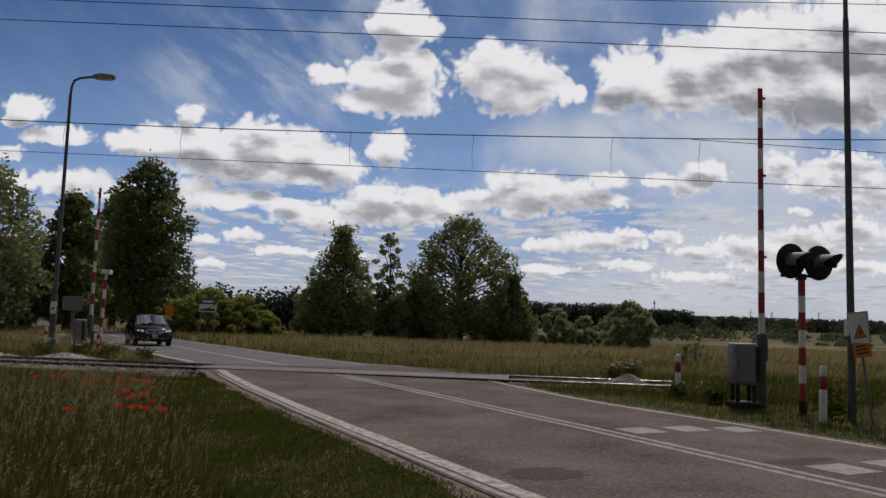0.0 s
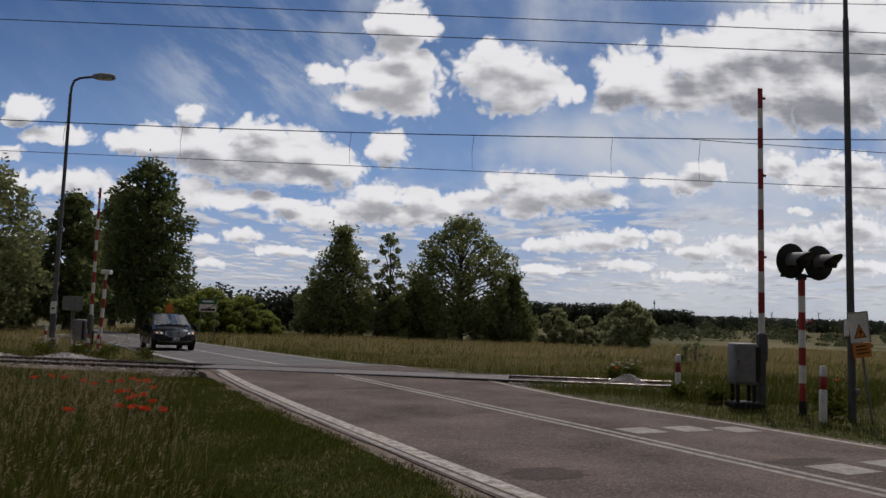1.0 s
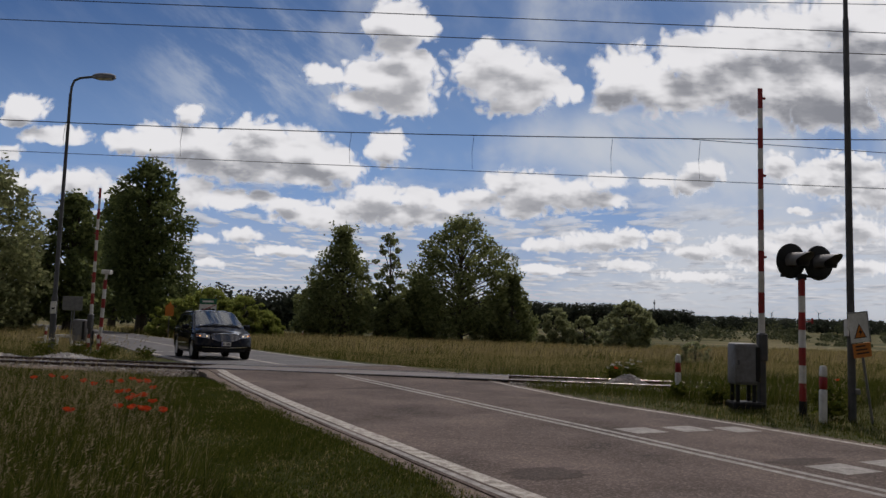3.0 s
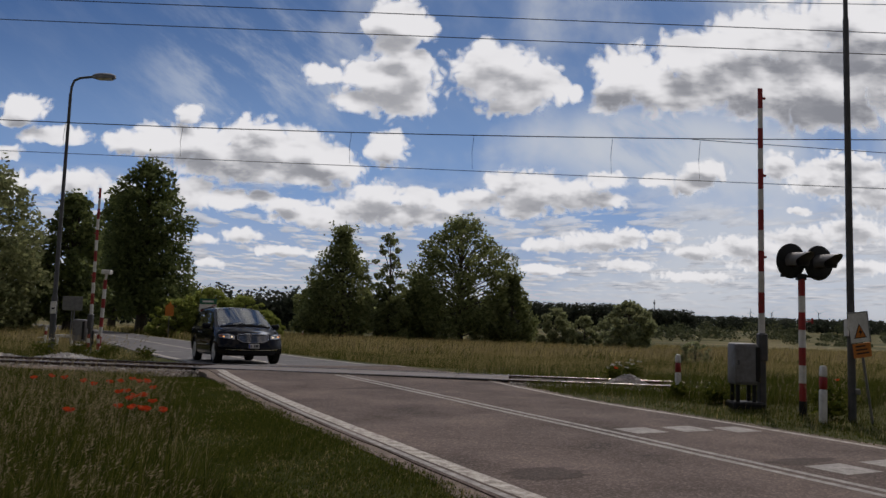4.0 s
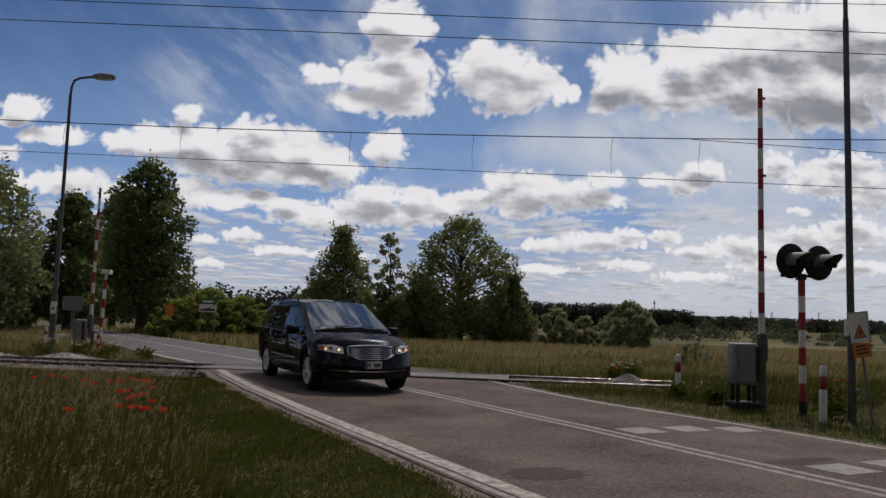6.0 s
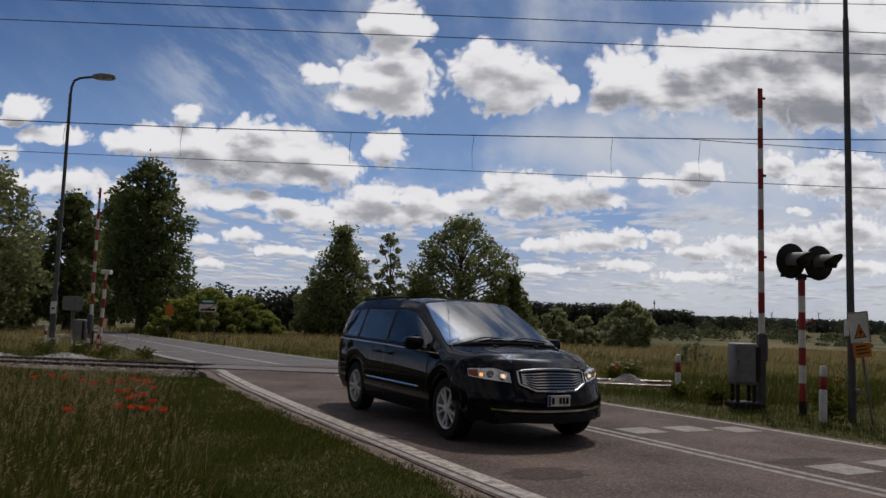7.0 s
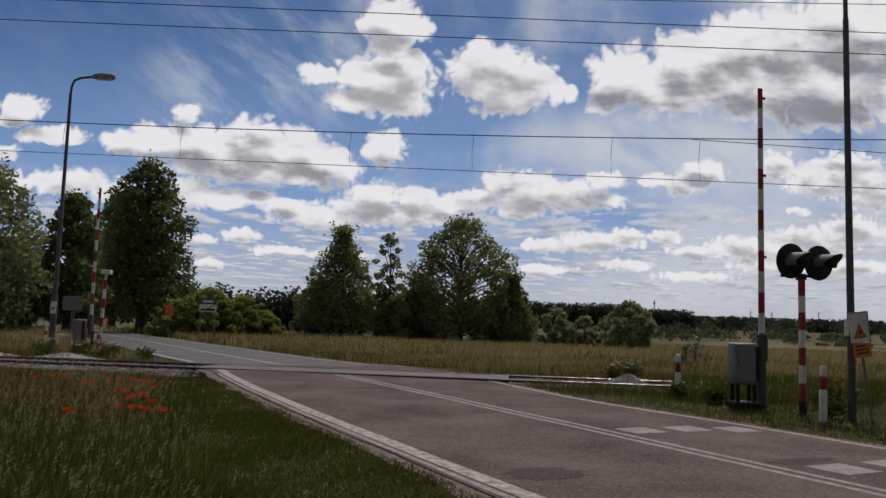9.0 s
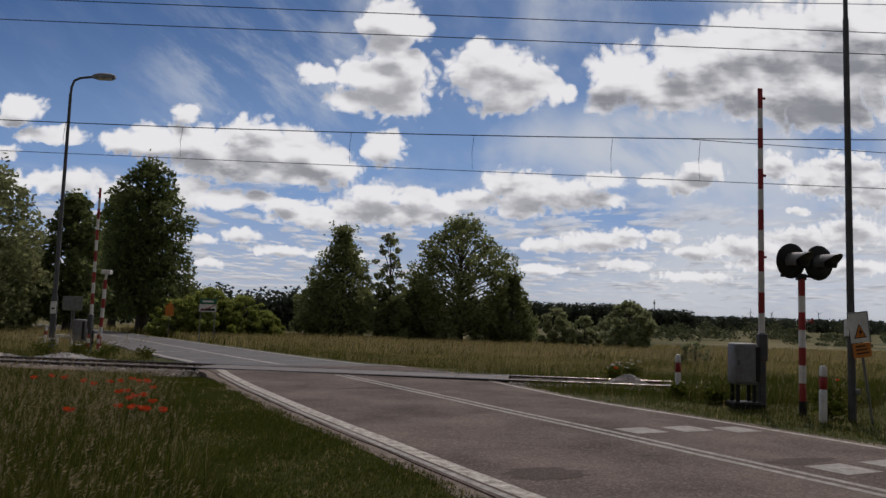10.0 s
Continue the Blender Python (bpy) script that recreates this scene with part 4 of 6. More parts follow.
def street_lamp():
    ob = thing("street_lamp", pose(-13.35, 27.0, -0.2, 0, 0, 0), "tall grey street lamp with curved arm and flat head", "street lamp")
    part("pole", lathe(BM(), [(0.1, 0), (0.1, 2.0), (0.075, 2.1), (0.05, 9.2)], 16), MAT["darksteel"], ob)
    part("arm", sweep(BM(), [(0, 0, 9.1), (0.02, 0, 9.45), (0.1, 0, 9.68), (0.3, 0, 9.78), (0.75, 0, 9.84), (0.95, 0, 9.86)], 0.042, 10), MAT["darksteel"], ob)
    bm = BM()
    sec = [(0.72, 0.06, 9.80, 9.90), (0.85, 0.13, 9.78, 9.97), (1.1, 0.16, 9.77, 10.0), (1.4, 0.15, 9.78, 9.98), (1.54, 0.07, 9.80, 9.92)]
    rings = []
    for x, w, z0, z1 in sec:
        rings.append([bm.verts.new((x, -w, z0)), bm.verts.new((x, -w * 0.9, z0 + (z1 - z0) * 0.7)), bm.verts.new((x, 0, z1)), bm.verts.new((x, w * 0.9, z0 + (z1 - z0) * 0.7)), bm.verts.new((x, w, z0))])
    for a, b in zip(rings, rings[1:]):
        for k in range(5):
            bm.faces.new((a[k], a[(k + 1) % 5], b[(k + 1) % 5], b[k]))
    bm.faces.new(rings[0])
    bm.faces.new(rings[-1])
    bmesh.ops.recalc_face_normals(bm, faces=bm.faces)
    head = part("lamp_head", bm, MAT["steel"], ob, "pale grey lamp housing")
    part("diffuser", box(BM(), (1.18, 0, 9.765), (0.5, 0.2, 0.05), 0.02), MAT["white"], head)
    part("identity_plate", box(BM(), (0.02, -0.1, 1.65), (0.2, 0.02, 0.42), 0.004), MAT["white"], ob, "white number plate with dark bars")
    part("plate_bar", box(BM(), (0.02, -0.115, 1.62), (0.1, 0.006, 0.06)), MAT["black"], ob)


street_lamp()


def far_signs():
    ob = thing("road_sign", pose(-18.85, 40.0, -0.5, 0, 0, 6), "back of a grey sheet-metal road sign on posts", "sign")
    part("board", box(BM(), (0, 0, 2.22), (0.98, 0.03, 0.72), 0.01), MAT["steel"], ob)
    for dx in (-0.02, 0.1):
        part("post", rod(BM(), (dx, 0.04, 0), (dx, 0.04, 2.5), 0.03, 0.03, 8), MAT["steel"], ob)
    bench = thing("guard_rail", pose(-18.4, 38.5, -0.45, 0, 0, 4), "low pale concrete rail by the roadside", "guard rail")
    part("beam", box(BM(), (0, 0, 0.55), (0.9, 0.12, 0.14), 0.02), MAT["white"], bench)
    for dx in (-0.35, 0.35):
        part("post", box(BM(), (dx, 0, 0.25), (0.1, 0.1, 0.5), 0.01), MAT["white"], bench)
    bollard(-20.6, 41.0, -0.5, 0.95)
    ob = thing("road_sign", pose(-21.86, 63.0, -0.75, 0, 0, 12), "small orange sign board on a post", "sign")
    part("post", rod(BM(), (0, 0.03, 0), (0, 0.03, 2.0), 0.03, 0.03, 8), MAT["steel"], ob)
    pl = [(-0.33, 1.9), (0.33, 1.9), (0.33, 2.7), (0.12, 2.85), (0.06, 3.05), (-0.08, 2.85), (-0.33, 2.7)]
    part("board", shape_plate(BM(), pl, 0.02, Matrix()), MAT["orange"], ob)
    ob = thing("town_sign", pose(-16.4, 55.0, -0.72, 0, 0, 8) @ Matrix.Scale(1.17, 4), "green and white town exit sign on two posts", "sign")
    for dx in (-0.42, 0.42):
        part("post", rod(BM(), (dx, 0.04, 0), (dx, 0.04, 2.7), 0.03, 0.03, 8), MAT["steel"], ob)
    part("green_board", box(BM(), (0, 0, 2.56), (1.0, 0.03, 0.33), 0.005), MAT["green"], ob, "green name board with pale writing bar")
    part("writing_bar", box(BM(), (0, -0.02, 2.56), (0.66, 0.006, 0.11)), MAT["white"], ob)
    low = part("white_board", box(BM(), (0, 0, 2.16), (1.0, 0.03, 0.45), 0.005), MAT["white"], ob, "white board with black skyline and red stripe")
    sky_line = [(-0.42, 2.0), (0.42, 2.0), (0.42, 2.1), (0.3, 2.16), (0.2, 2.09), (0.12, 2.19), (0.02, 2.1), (-0.1, 2.16), (-0.2, 2.08), (-0.3, 2.15), (-0.42, 2.06)]
    part("skyline", shape_plate(BM(), sky_line, 0.004, pose(0, -0.019, 0)), MAT["black"], low)
    part("stripe", shape_plate(BM(), [(-0.45, 1.98), (-0.4, 1.96), (0.46, 2.34), (0.42, 2.37)], 0.004, pose(0, -0.024, 0)), MAT["red"], low)
    bollard(-12.3, 70.0, -0.85, 1.0)


far_signs()


# ---- overhead line ----
def wire(name, pts, r, label):
    return solid(name, sweep(BM(), pts, r, 6), MAT["wire"], label, "wire", "wires of the overhead line")


def sag(a, b, drop, n=24):
    a, b = Vector(a), Vector(b)
    return [a.lerp(b, k / n) - Vector((0, 0, 4 * drop * (k / n) * (1 - k / n))) for k in range(n + 1)]


def overhead():
    def line(x0, y0, z0, x1, y1, z1, reach=46):
        k0, k1 = (-reach - x0) / (x1 - x0), (reach - x0) / (x1 - x0)
        f = lambda k: (x0 + (x1 - x0) * k, y0 + (y1 - y0) * k, z0 + (z1 - z0) * k)
        return f(k0), f(k1)
    wire("contact_wire", sag(*line(-11.91, 20.5, 5.61, 10.72, 18.7, 4.98), 0.05), 0.0085, "dark contact wire over the track")
    wire("messenger_wire", [(x, 19.5 - 0.0795 * x, 6.10 + 0.001 * (x - 5) ** 2) for x in range(-46, 47, 2)], 0.0125, "dark messenger wire above the contact wire")
    wire("tie_wire", [(6.1, 19.0, 6.08), (10.74, 18.7, 5.82), (40.0, 16.5, 4.9)], 0.009, "dark tie wire branching from the messenger wire")
    wire("feeder_wire", sag(*line(-11.02, 18.5, 8.47, 9.99, 17.3, 7.83), 0.06), 0.01, "dark feeder wire high over the road")
    wire("feeder_wire", sag(*line(-8.74, 18.0, 8.77, 10.0, 17.3, 8.32), 0.04), 0.01, "dark feeder wire high over the road")
    wire("feeder_wire", sag(*line(3.31, 17.5, 8.95, 10.0, 17.3, 8.96), 0.0), 0.008, "dark feeder wire high over the road")


overhead()


def droppers():
    f = lambda x: 20.5 - (x + 11.91) * 1.8 / 22.63
    for x, top, low in ((-10.15, 6.35, 5.58), (-6.95, 6.26, 5.47), (-2.47, 6.18, 5.36), (0.68, 6.13, 5.27), (4.15, 6.08, 5.18), (6.3, 6.06, 5.10)):
        wire("dropper_wire", [(x, f(x), low), (x - 0.02, f(x - 0.02), (low + top) / 2), (x + 0.02, f(x), top)], 0.006, "thin vertical dropper wire")


droppers()
# ---- trees and woods ----
def leaf_cloud(points, sizes, rnd, flat=0.35):
    """Folded rhombic leaf sprays at the points."""
    n = len(points)
    a = rnd.normal(size=(n, 3))
    a[:, 2] *= 0.6
    a /= np.linalg.norm(a, axis=1)[:, None]
    b = np.cross(a, rnd.normal(size=(n, 3)))
    b /= np.linalg.norm(b, axis=1)[:, None]
    c = np.cross(a, b)
    s = sizes[:, None]
    w = s * rnd.uniform(0.45, 0.8, (n, 1))
    v0, v1, v2, v3 = points - a * s, points + b * w + c * s * flat * 0.4, points + a * s, points - b * w + c * s * flat * 0.4
    verts = np.stack([v0, v1, v2, v3], 1).reshape(-1, 3)
    k = np.arange(n) * 4
    faces = np.stack([k, k + 1, k + 2, k + 3], 1)
    return verts, faces


def crown_points(centres, radii, counts, rnd, shell=0.55):
    out = []
    for c, r, n in zip(centres, radii, counts):
        d = rnd.normal(size=(n, 3))
        d /= np.linalg.norm(d, axis=1)[:, None]
        q = rnd.uniform(shell ** 3, 1, (n, 1)) ** (1 / 3) * rnd.uniform(0.75, 1.12, (n, 1))
        out.append(np.array(c) + d * q * np.array([r, r, r * 0.75]))
    return np.concatenate(out)


def tree(name, x, y, height, radius, clear, leaves, size, leafmat, label, seed, shape="round", lobes=34, density=1.0, trunk_r=0.28, group=""):
    """Tapered trunk, limbs to each leaf mass, and a crown of many small sprays."""
    rnd = np.random.RandomState(seed)
    z0 = gz(x, y) - 0.05
    ob = thing(name, pose(x, y, z0), label, "tree" if name == "tree" else "shrub", group)
    cs, rs = [], []
    for k in range(lobes):
        f = (k + 0.5) / lobes
        h = clear + (height - clear) * (0.06 + 0.9 * f)
        if shape == "round":
            env = radius * (math.sin(math.pi * min(1, 0.18 + 0.80 * f)) ** 0.6)
        elif shape == "cone":
            env = radius * (1.02 - f) ** 0.75 * (0.6 + 0.4 * min(1, f * 6))
        elif shape == "column":
            env = radius * (0.95 - 0.5 * max(0.0, f - 0.7) / 0.3)
        else:
            env = radius * (1 - f ** 2.2) ** 0.5
        env *= rnd.uniform(0.82, 1.1)
        r = (0.13 + 0.09 * rnd.rand()) * (0.72 if lobes > 59 else 1.0) * min(height, 2.6 * radius) * (0.55 + 0.45 * (1 - f))
        a = 2.399 * k + rnd.uniform(-0.4, 0.4)
        d = max(0.0, env - r * 0.6) * math.sqrt(rnd.uniform(0.4, 1.0))
        cs.append((d * math.cos(a), d * math.sin(a), min(h, height - r * 0.6)))
        rs.append(r)
    w = np.array(rs) ** 2
    counts = np.maximum(6, (leaves * w / w.sum()).astype(int))
    pts = crown_points(cs, rs, counts, rnd)
    top = rnd.normal(size=(int(leaves * 0.02), 3)) * [radius * 0.12, radius * 0.12, height * 0.03] + [0, 0, height * 0.965]
    pts = np.concatenate([pts, top])
    pts = pts[pts[:, 2] > 0.1]
    v, f = leaf_cloud(pts, rnd.uniform(0.6, 1.25, len(pts)) * size, rnd)
    raw("crown", v.tolist(), f.tolist(), MAT[leafmat], ob)
    bm = BM()
    n = 7
    bend = rnd.uniform(-0.02, 0.02, 2) * height
    line = [(bend[0] * math.sin(3 * k / n), bend[1] * math.sin(2.5 * k / n), height * 0.93 * k / n) for k in range(n + 1)]
    sweep(bm, line, [trunk_r * (1.25 if k == 0 else 1) * (1 - 0.9 * k / n) + 0.015 for k in range(n + 1)], 9)
    part("trunk", bm, MAT["bark"], ob)
    bm = BM()
    for c in cs:
        zz = max(clear * 0.5, c[2] * 0.72)
        k = min(n - 1, int(zz / (height * 0.93) * n))
        p = Vector(line[k]).lerp(Vector(line[k + 1]), zz / (height * 0.93) * n - k)
        q = Vector(c)
        mid = p.lerp(q, 0.5) + Vector((0, 0, 0.08 * (q - p).length))
        sweep(bm, [p, mid, q], [trunk_r * 0.28 * (1 - 0.6 * zz / height) + 0.01, trunk_r * 0.15 + 0.008, 0.008], 5)
    part("branchwork", bm, MAT["bark"], ob)
    return ob


tree("tree", -29.4, 77.0, 17.1, 4.7, 1.8, 21000, 0.22, "leaf_dark", "tall dense dark green lime tree beside the road", 11, "column", 58, trunk_r=0.5)
tree("tree", -42.0, 100.0, 17.0, 5.7, 2.0, 8000, 0.32, "leaf_dark", "dense dark green lime tree behind another", 12, "round", 36, trunk_r=0.45)
tree("tree", -28.6, 60.0, 10.9, 3.0, 0.9, 10000, 0.20, "leaf_dark", "dark green broadleaf tree behind the street lamp", 13, "round", 44, trunk_r=0.35)
tree("tree", -31.6, 52.5, 12.2, 5.2, 1.4, 13000, 0.19, "leaf_left", "grey-green ash tree with open airy crown", 14, "round", 46, trunk_r=0.35)
tree("tree", -34.0, 60.0, 7.5, 4.5, 0.4, 7000, 0.22, "leaf_willow", "grey-green broadleaf tree with low crown", 15, "round", 30, trunk_r=0.25)
tree("tree", -10.0, 78.0, 11.4, 6.0, 0.4, 12500, 0.18, "leaf_alder", "green alder tree in a field clump", 21, "cone", 95, group="alders in the field clump")
tree("tree", -5.5, 80.0, 11.2, 1.7, 2.4, 2600, 0.18, "leaf_alder", "slender alder tree with thin open crown", 22, "column", 26, trunk_r=0.16, group="alders in the field clump")
tree("tree", 2.0, 80.0, 13.0, 6.6, 0.4, 20000, 0.18, "leaf_alder", "broad green alder tree in a field clump", 23, "round", 105, group="alders in the field clump")
tree("tree", 7.2, 79.0, 7.4, 3.5, 0.3, 6500, 0.18, "leaf_alder", "lower green alder tree at the clump's edge", 24, "cone", 60, trunk_r=0.15, group="alders in the field clump")
tree("tree", -2.6, 82.0, 7.0, 3.4, 0.2, 6500, 0.20, "leaf_alder", "bushy green alder tree low in the clump", 25, "round", 30, trunk_r=0.15, group="alders in the field clump")
tree("tree", -12.8, 79.5, 6.0, 2.4, 0.2, 4500, 0.19, "leaf_alder", "bushy green alder tree low in the clump", 26, "round", 26, trunk_r=0.12, group="alders in the field clump")
tree("shrub", -4.6, 78.0, 4.6, 2.6, 0.1, 5000, 0.17, "leaf_alder", "dark green shrub under the alder trees", 27, "dome", 30, trunk_r=0.08)
tree("shrub", 11.2, 76.0, 4.0, 2.0, 0.1, 3600, 0.17, "leaf_willow", "pale green willow shrub in long grass", 31, "round", 22, trunk_r=0.08, group="willow shrubs")
tree("shrub", 13.6, 74.0, 3.2, 1.8, 0.1, 2800, 0.17, "leaf_willow", "pale green willow shrub in long grass", 32, "round", 20, trunk_r=0.08, group="willow shrubs")
tree("shrub", 16.8, 70.0, 4.5, 2.7, 0.1, 6500, 0.16, "leaf_willow", "bushy silver-green willow shrub in long grass", 33, "round", 34, trunk_r=0.1, group="willow shrubs")
tree("shrub", 11.7, 36.0, 1.2, 1.0, 0.0, 2600, 0.055, "leaf_willow", "small pale green shrub in the meadow", 34, "dome", 30, trunk_r=0.02)
for k, (hx, hy, hh, hr) in enumerate(((-18.6, 55, 2.5, 1.9), (-16.6, 56, 3.35, 2.4), (-14.3, 56.5, 2.9, 2.2), (-12.9, 57, 2.0, 1.5), (-17.6, 57.5, 3.0, 2.0), (-15.4, 55.2, 2.6, 1.9))):
    tree("shrub", hx * 1.2, hy * 1.2, hh * 1.3, hr * 1.42, 0.0, 15000, 0.095, "leaf_hedge", "rounded yellow-green roadside shrub", 40 + k, "dome", 60, trunk_r=0.05, group="roadside shrubs")


def woods(name, spots, leafmat, label, seed, size, per):
    """Many far crowns joined into one mass."""
    rnd = np.random.RandomState(seed)
    allp, alls = [], []
    for x, y, h, w in spots:
        z = gz(x, y)
        n = per
        d = rnd.normal(size=(n, 3))
        d /= np.linalg.norm(d, axis=1)[:, None]
        d[:, 2] = np.abs(d[:, 2]) ** 0.6
        q = rnd.uniform(0.6, 1.05, (n, 1))
        allp.append(np.array([x, y, z]) + d * q * np.array([w, w, h]))
        alls.append(rnd.uniform(0.6, 1.2, n) * size * w)
    v, f = leaf_cloud(np.concatenate(allp), np.concatenate(alls), rnd)
    tagged(raw(name, v.tolist(), f.tolist(), MAT[leafmat]), label, "woods", kind="stuff")


def wood_spots(x0, y0, x1, y1, n, h0, h1, w, seed, depth=8):
    r = random.Random(seed)
    out = []
    for k in range(n):
        t = (k + r.random()) / n
        out.append((x0 + (x1 - x0) * t + r.uniform(-1, 1) * w * 0.3, y0 + (y1 - y0) * t + r.uniform(0, depth), r.uniform(h0, h1), w * r.uniform(0.8, 1.25)))
    return out


woods("far_woods", wood_spots(-75, 150, -14, 175, 80, 7.6, 9.8, 2.9, 1), "leaf_far", "dark green woodland edge behind the meadow", 51, 0.17, 170)
woods("far_woods", wood_spots(-40, 190, 30, 260, 75, 6.5, 9.0, 3.5, 2), "leaf_far", "dark green woodland edge behind the meadow", 52, 0.15, 170)
woods("forest_ridge", wood_spots(10, 640, 165, 640, 230, 21.3, 22.3, 5, 3, 40) + wood_spots(165, 640, 212, 650, 80, 17.8, 19.5, 5, 31, 40), "leaf_far", "dark pine forest on a low ridge", 53, 0.2, 200)
woods("forest_ridge", wood_spots(190, 1250, 900, 1250, 420, 21.6, 23.2, 9, 4, 90), "leaf_far", "dark distant forest along the horizon", 54, 0.26, 70)
woods("forest_ridge", wood_spots(-300, 900, 60, 900, 170, 16, 22, 9, 14, 80), "leaf_far", "dark distant forest along the horizon", 55, 0.24, 70)
# added out of view behind the camera: hides low sky from the van's reflections
woods("woodland_belt", wood_spots(-90, -30, 70, -45, 90, 11, 15, 4.5, 15, 12), "leaf_far", "unseen dark green woods added behind the camera to darken reflections", 59, 0.2, 130)
woods("field_bushes", wood_spots(60, 250, 190, 300, 26, 3.0, 7.5, 4.0, 5, 60), "leaf_mid", "scattered round bushes across the far meadow", 56, 0.17, 150)
woods("field_bushes", wood_spots(50, 200, 95, 205, 6, 2.5, 5.0, 2.6, 6, 10), "leaf_mid", "scattered round bushes across the far meadow", 57, 0.17, 170)
woods("field_bushes", wood_spots(100, 190, 145, 210, 12, 0.6, 2.6, 1.8, 7, 25), "leaf_mid", "low bushes across the far meadow", 58, 0.17, 120)


def turbine(x, y, h, k):
    ob = thing("wind_turbine", pose(x, y, gz(x, y) - 0.5), "distant pale wind turbine on the horizon", "wind turbine", "wind turbines on the horizon")
    part("tower", rod(BM(), (0, 0, 0), (0, 0, h), 1.6, 1.0, 8), MAT["steel"], ob)
    part("nacelle", box(BM(), (0, -1, h), (2, 5, 2), 0.3), MAT["steel"], ob)
    for j in range(3):
        a = math.radians(k * 37 + 120 * j)
        part("blade", rod(BM(), (0, -3.6, h), (math.sin(a) * h * 0.3, -3.6, h + math.cos(a) * h * 0.3), 0.9, 0.25, 5), MAT["steel"], ob)


for k, (tx, th) in enumerate(((950, 46), (1015, 44), (1160, 48), (1375, 45), (690, 34))):
    turbine(tx, 2400, th, k)
mast = thing("radio_mast", pose(262, 960, 6), "distant lattice radio mast above the forest", "mast")
part("shaft", rod(BM(), (0, 0, 0), (0, 0, 30), 0.8, 0.4, 6), MAT["steel"], mast)
part("antenna_head", box(BM(), (0, 0, 26), (2.0, 2.0, 3.0), 0.2), MAT["steel"], mast)
# ---- the van ----
PAINT = mat("dark_blue_black_paint", (0.004, 0.0045, 0.008), (0.006, 0.0065, 0.010), 0.5, 3, 0.0, spec=0.0, coat=0.45)
CHROME = mat("chrome", (0.62, 0.62, 0.63), (0.5, 0.5, 0.51), 0.12, 4, 1.0)
TRIM = mat("black_trim", (0.006, 0.006, 0.007), (0.011, 0.011, 0.011), 0.6, 8, spec=0.2)
ALLOY = mat("silver_alloy", (0.62, 0.62, 0.63), (0.5, 0.5, 0.51), 0.4, 5, 0.35)
REFLECTOR = mat("lamp_reflector", (0.75, 0.75, 0.76), (0.5, 0.5, 0.52), 0.2, 30, 0.9)
AMBER = mat("amber_lens", (0.36, 0.10, 0.02), (0.28, 0.07, 0.015), 0.2, 8)
TAIL = mat("red_tail_lens", (0.32, 0.012, 0.012), (0.22, 0.01, 0.01), 0.15, 8)
BULB = glow_mat("lit_headlamp_bulb", (1.0, 0.86, 0.66), 2.0)
AMBER_GLOW = glow_mat("lit_marker_bulb", (1.0, 0.42, 0.10), 3.0)
BLUE = mat("blue_plate_band", (0.02, 0.05, 0.32), (0.02, 0.04, 0.25), 0.4, 8)


def glass_mat(name, tint, rough=0.0):
    m, nt, b = node_mat(name)
    b.inputs["Base Color"].default_value = (*tint, 1)
    b.inputs["Roughness"].default_value = rough
    b.inputs["Transmission Weight"].default_value = 1.0
    b.inputs["IOR"].default_value = 1.5
    return m


GLASS = glass_mat("tinted_glass", (0.12, 0.13, 0.14))
LENS = glass_mat("clear_lens", (0.95, 0.95, 0.95))

# along the van: x, sill, half width, belt y z, window top y z, roof edge y z, roof middle z
VAN = np.array([
    (-1.06, 0.40, 0.90, 0.86, 1.08, 0.73, 1.50, 0.63, 1.58, 1.60),
    (-0.80, 0.30, 0.96, 0.92, 1.07, 0.75, 1.56, 0.65, 1.655, 1.685),
    (0.00, 0.24, 0.985, 0.945, 1.06, 0.76, 1.58, 0.66, 1.685, 1.72),
    (1.20, 0.24, 0.985, 0.945, 1.04, 0.76, 1.575, 0.66, 1.68, 1.725),
    (1.75, 0.24, 0.985, 0.945, 1.025, 0.745, 1.55, 0.665, 1.635, 1.685),
    (2.35, 0.24, 0.985, 0.94, 1.01, 0.82, 1.27, 0.754, 1.324, 1.391),
    (2.80, 0.24, 0.985, 0.935, 1.00, 0.875, 1.06, 0.82, 1.09, 1.17),
    (2.95, 0.24, 0.985, 0.93, 0.995, 0.84, 1.045, 0.74, 1.075, 1.12),
    (3.55, 0.25, 0.975, 0.895, 0.945, 0.77, 1.00, 0.63, 1.035, 1.065),
    (3.92, 0.26, 0.955, 0.85, 0.87, 0.70, 0.925, 0.55, 0.955, 0.975),
    (4.06, 0.28, 0.94, 0.82, 0.78, 0.66, 0.84, 0.5, 0.87, 0.885)])


def nose_shift(x, y, z):
    """Rounding of the nose seen from above, its lean, and the sloping tail."""
    f = min(1.0, max(0.0, (x - 2.9) / 1.16))
    s = -0.46 * f * (abs(y) / 0.97) ** 2.5 - 0.03 * f
    if x > 3.6:
        s -= 0.42 * max(0.0, z - 0.52) * (x - 3.6) / 0.46
    if x < -0.3:
        s += 0.30 * max(0.0, z - 1.05) * (-0.3 - x) / 0.76 + 0.10 * (abs(y) / 0.95) ** 4 * (-0.3 - x) / 0.76
    return s


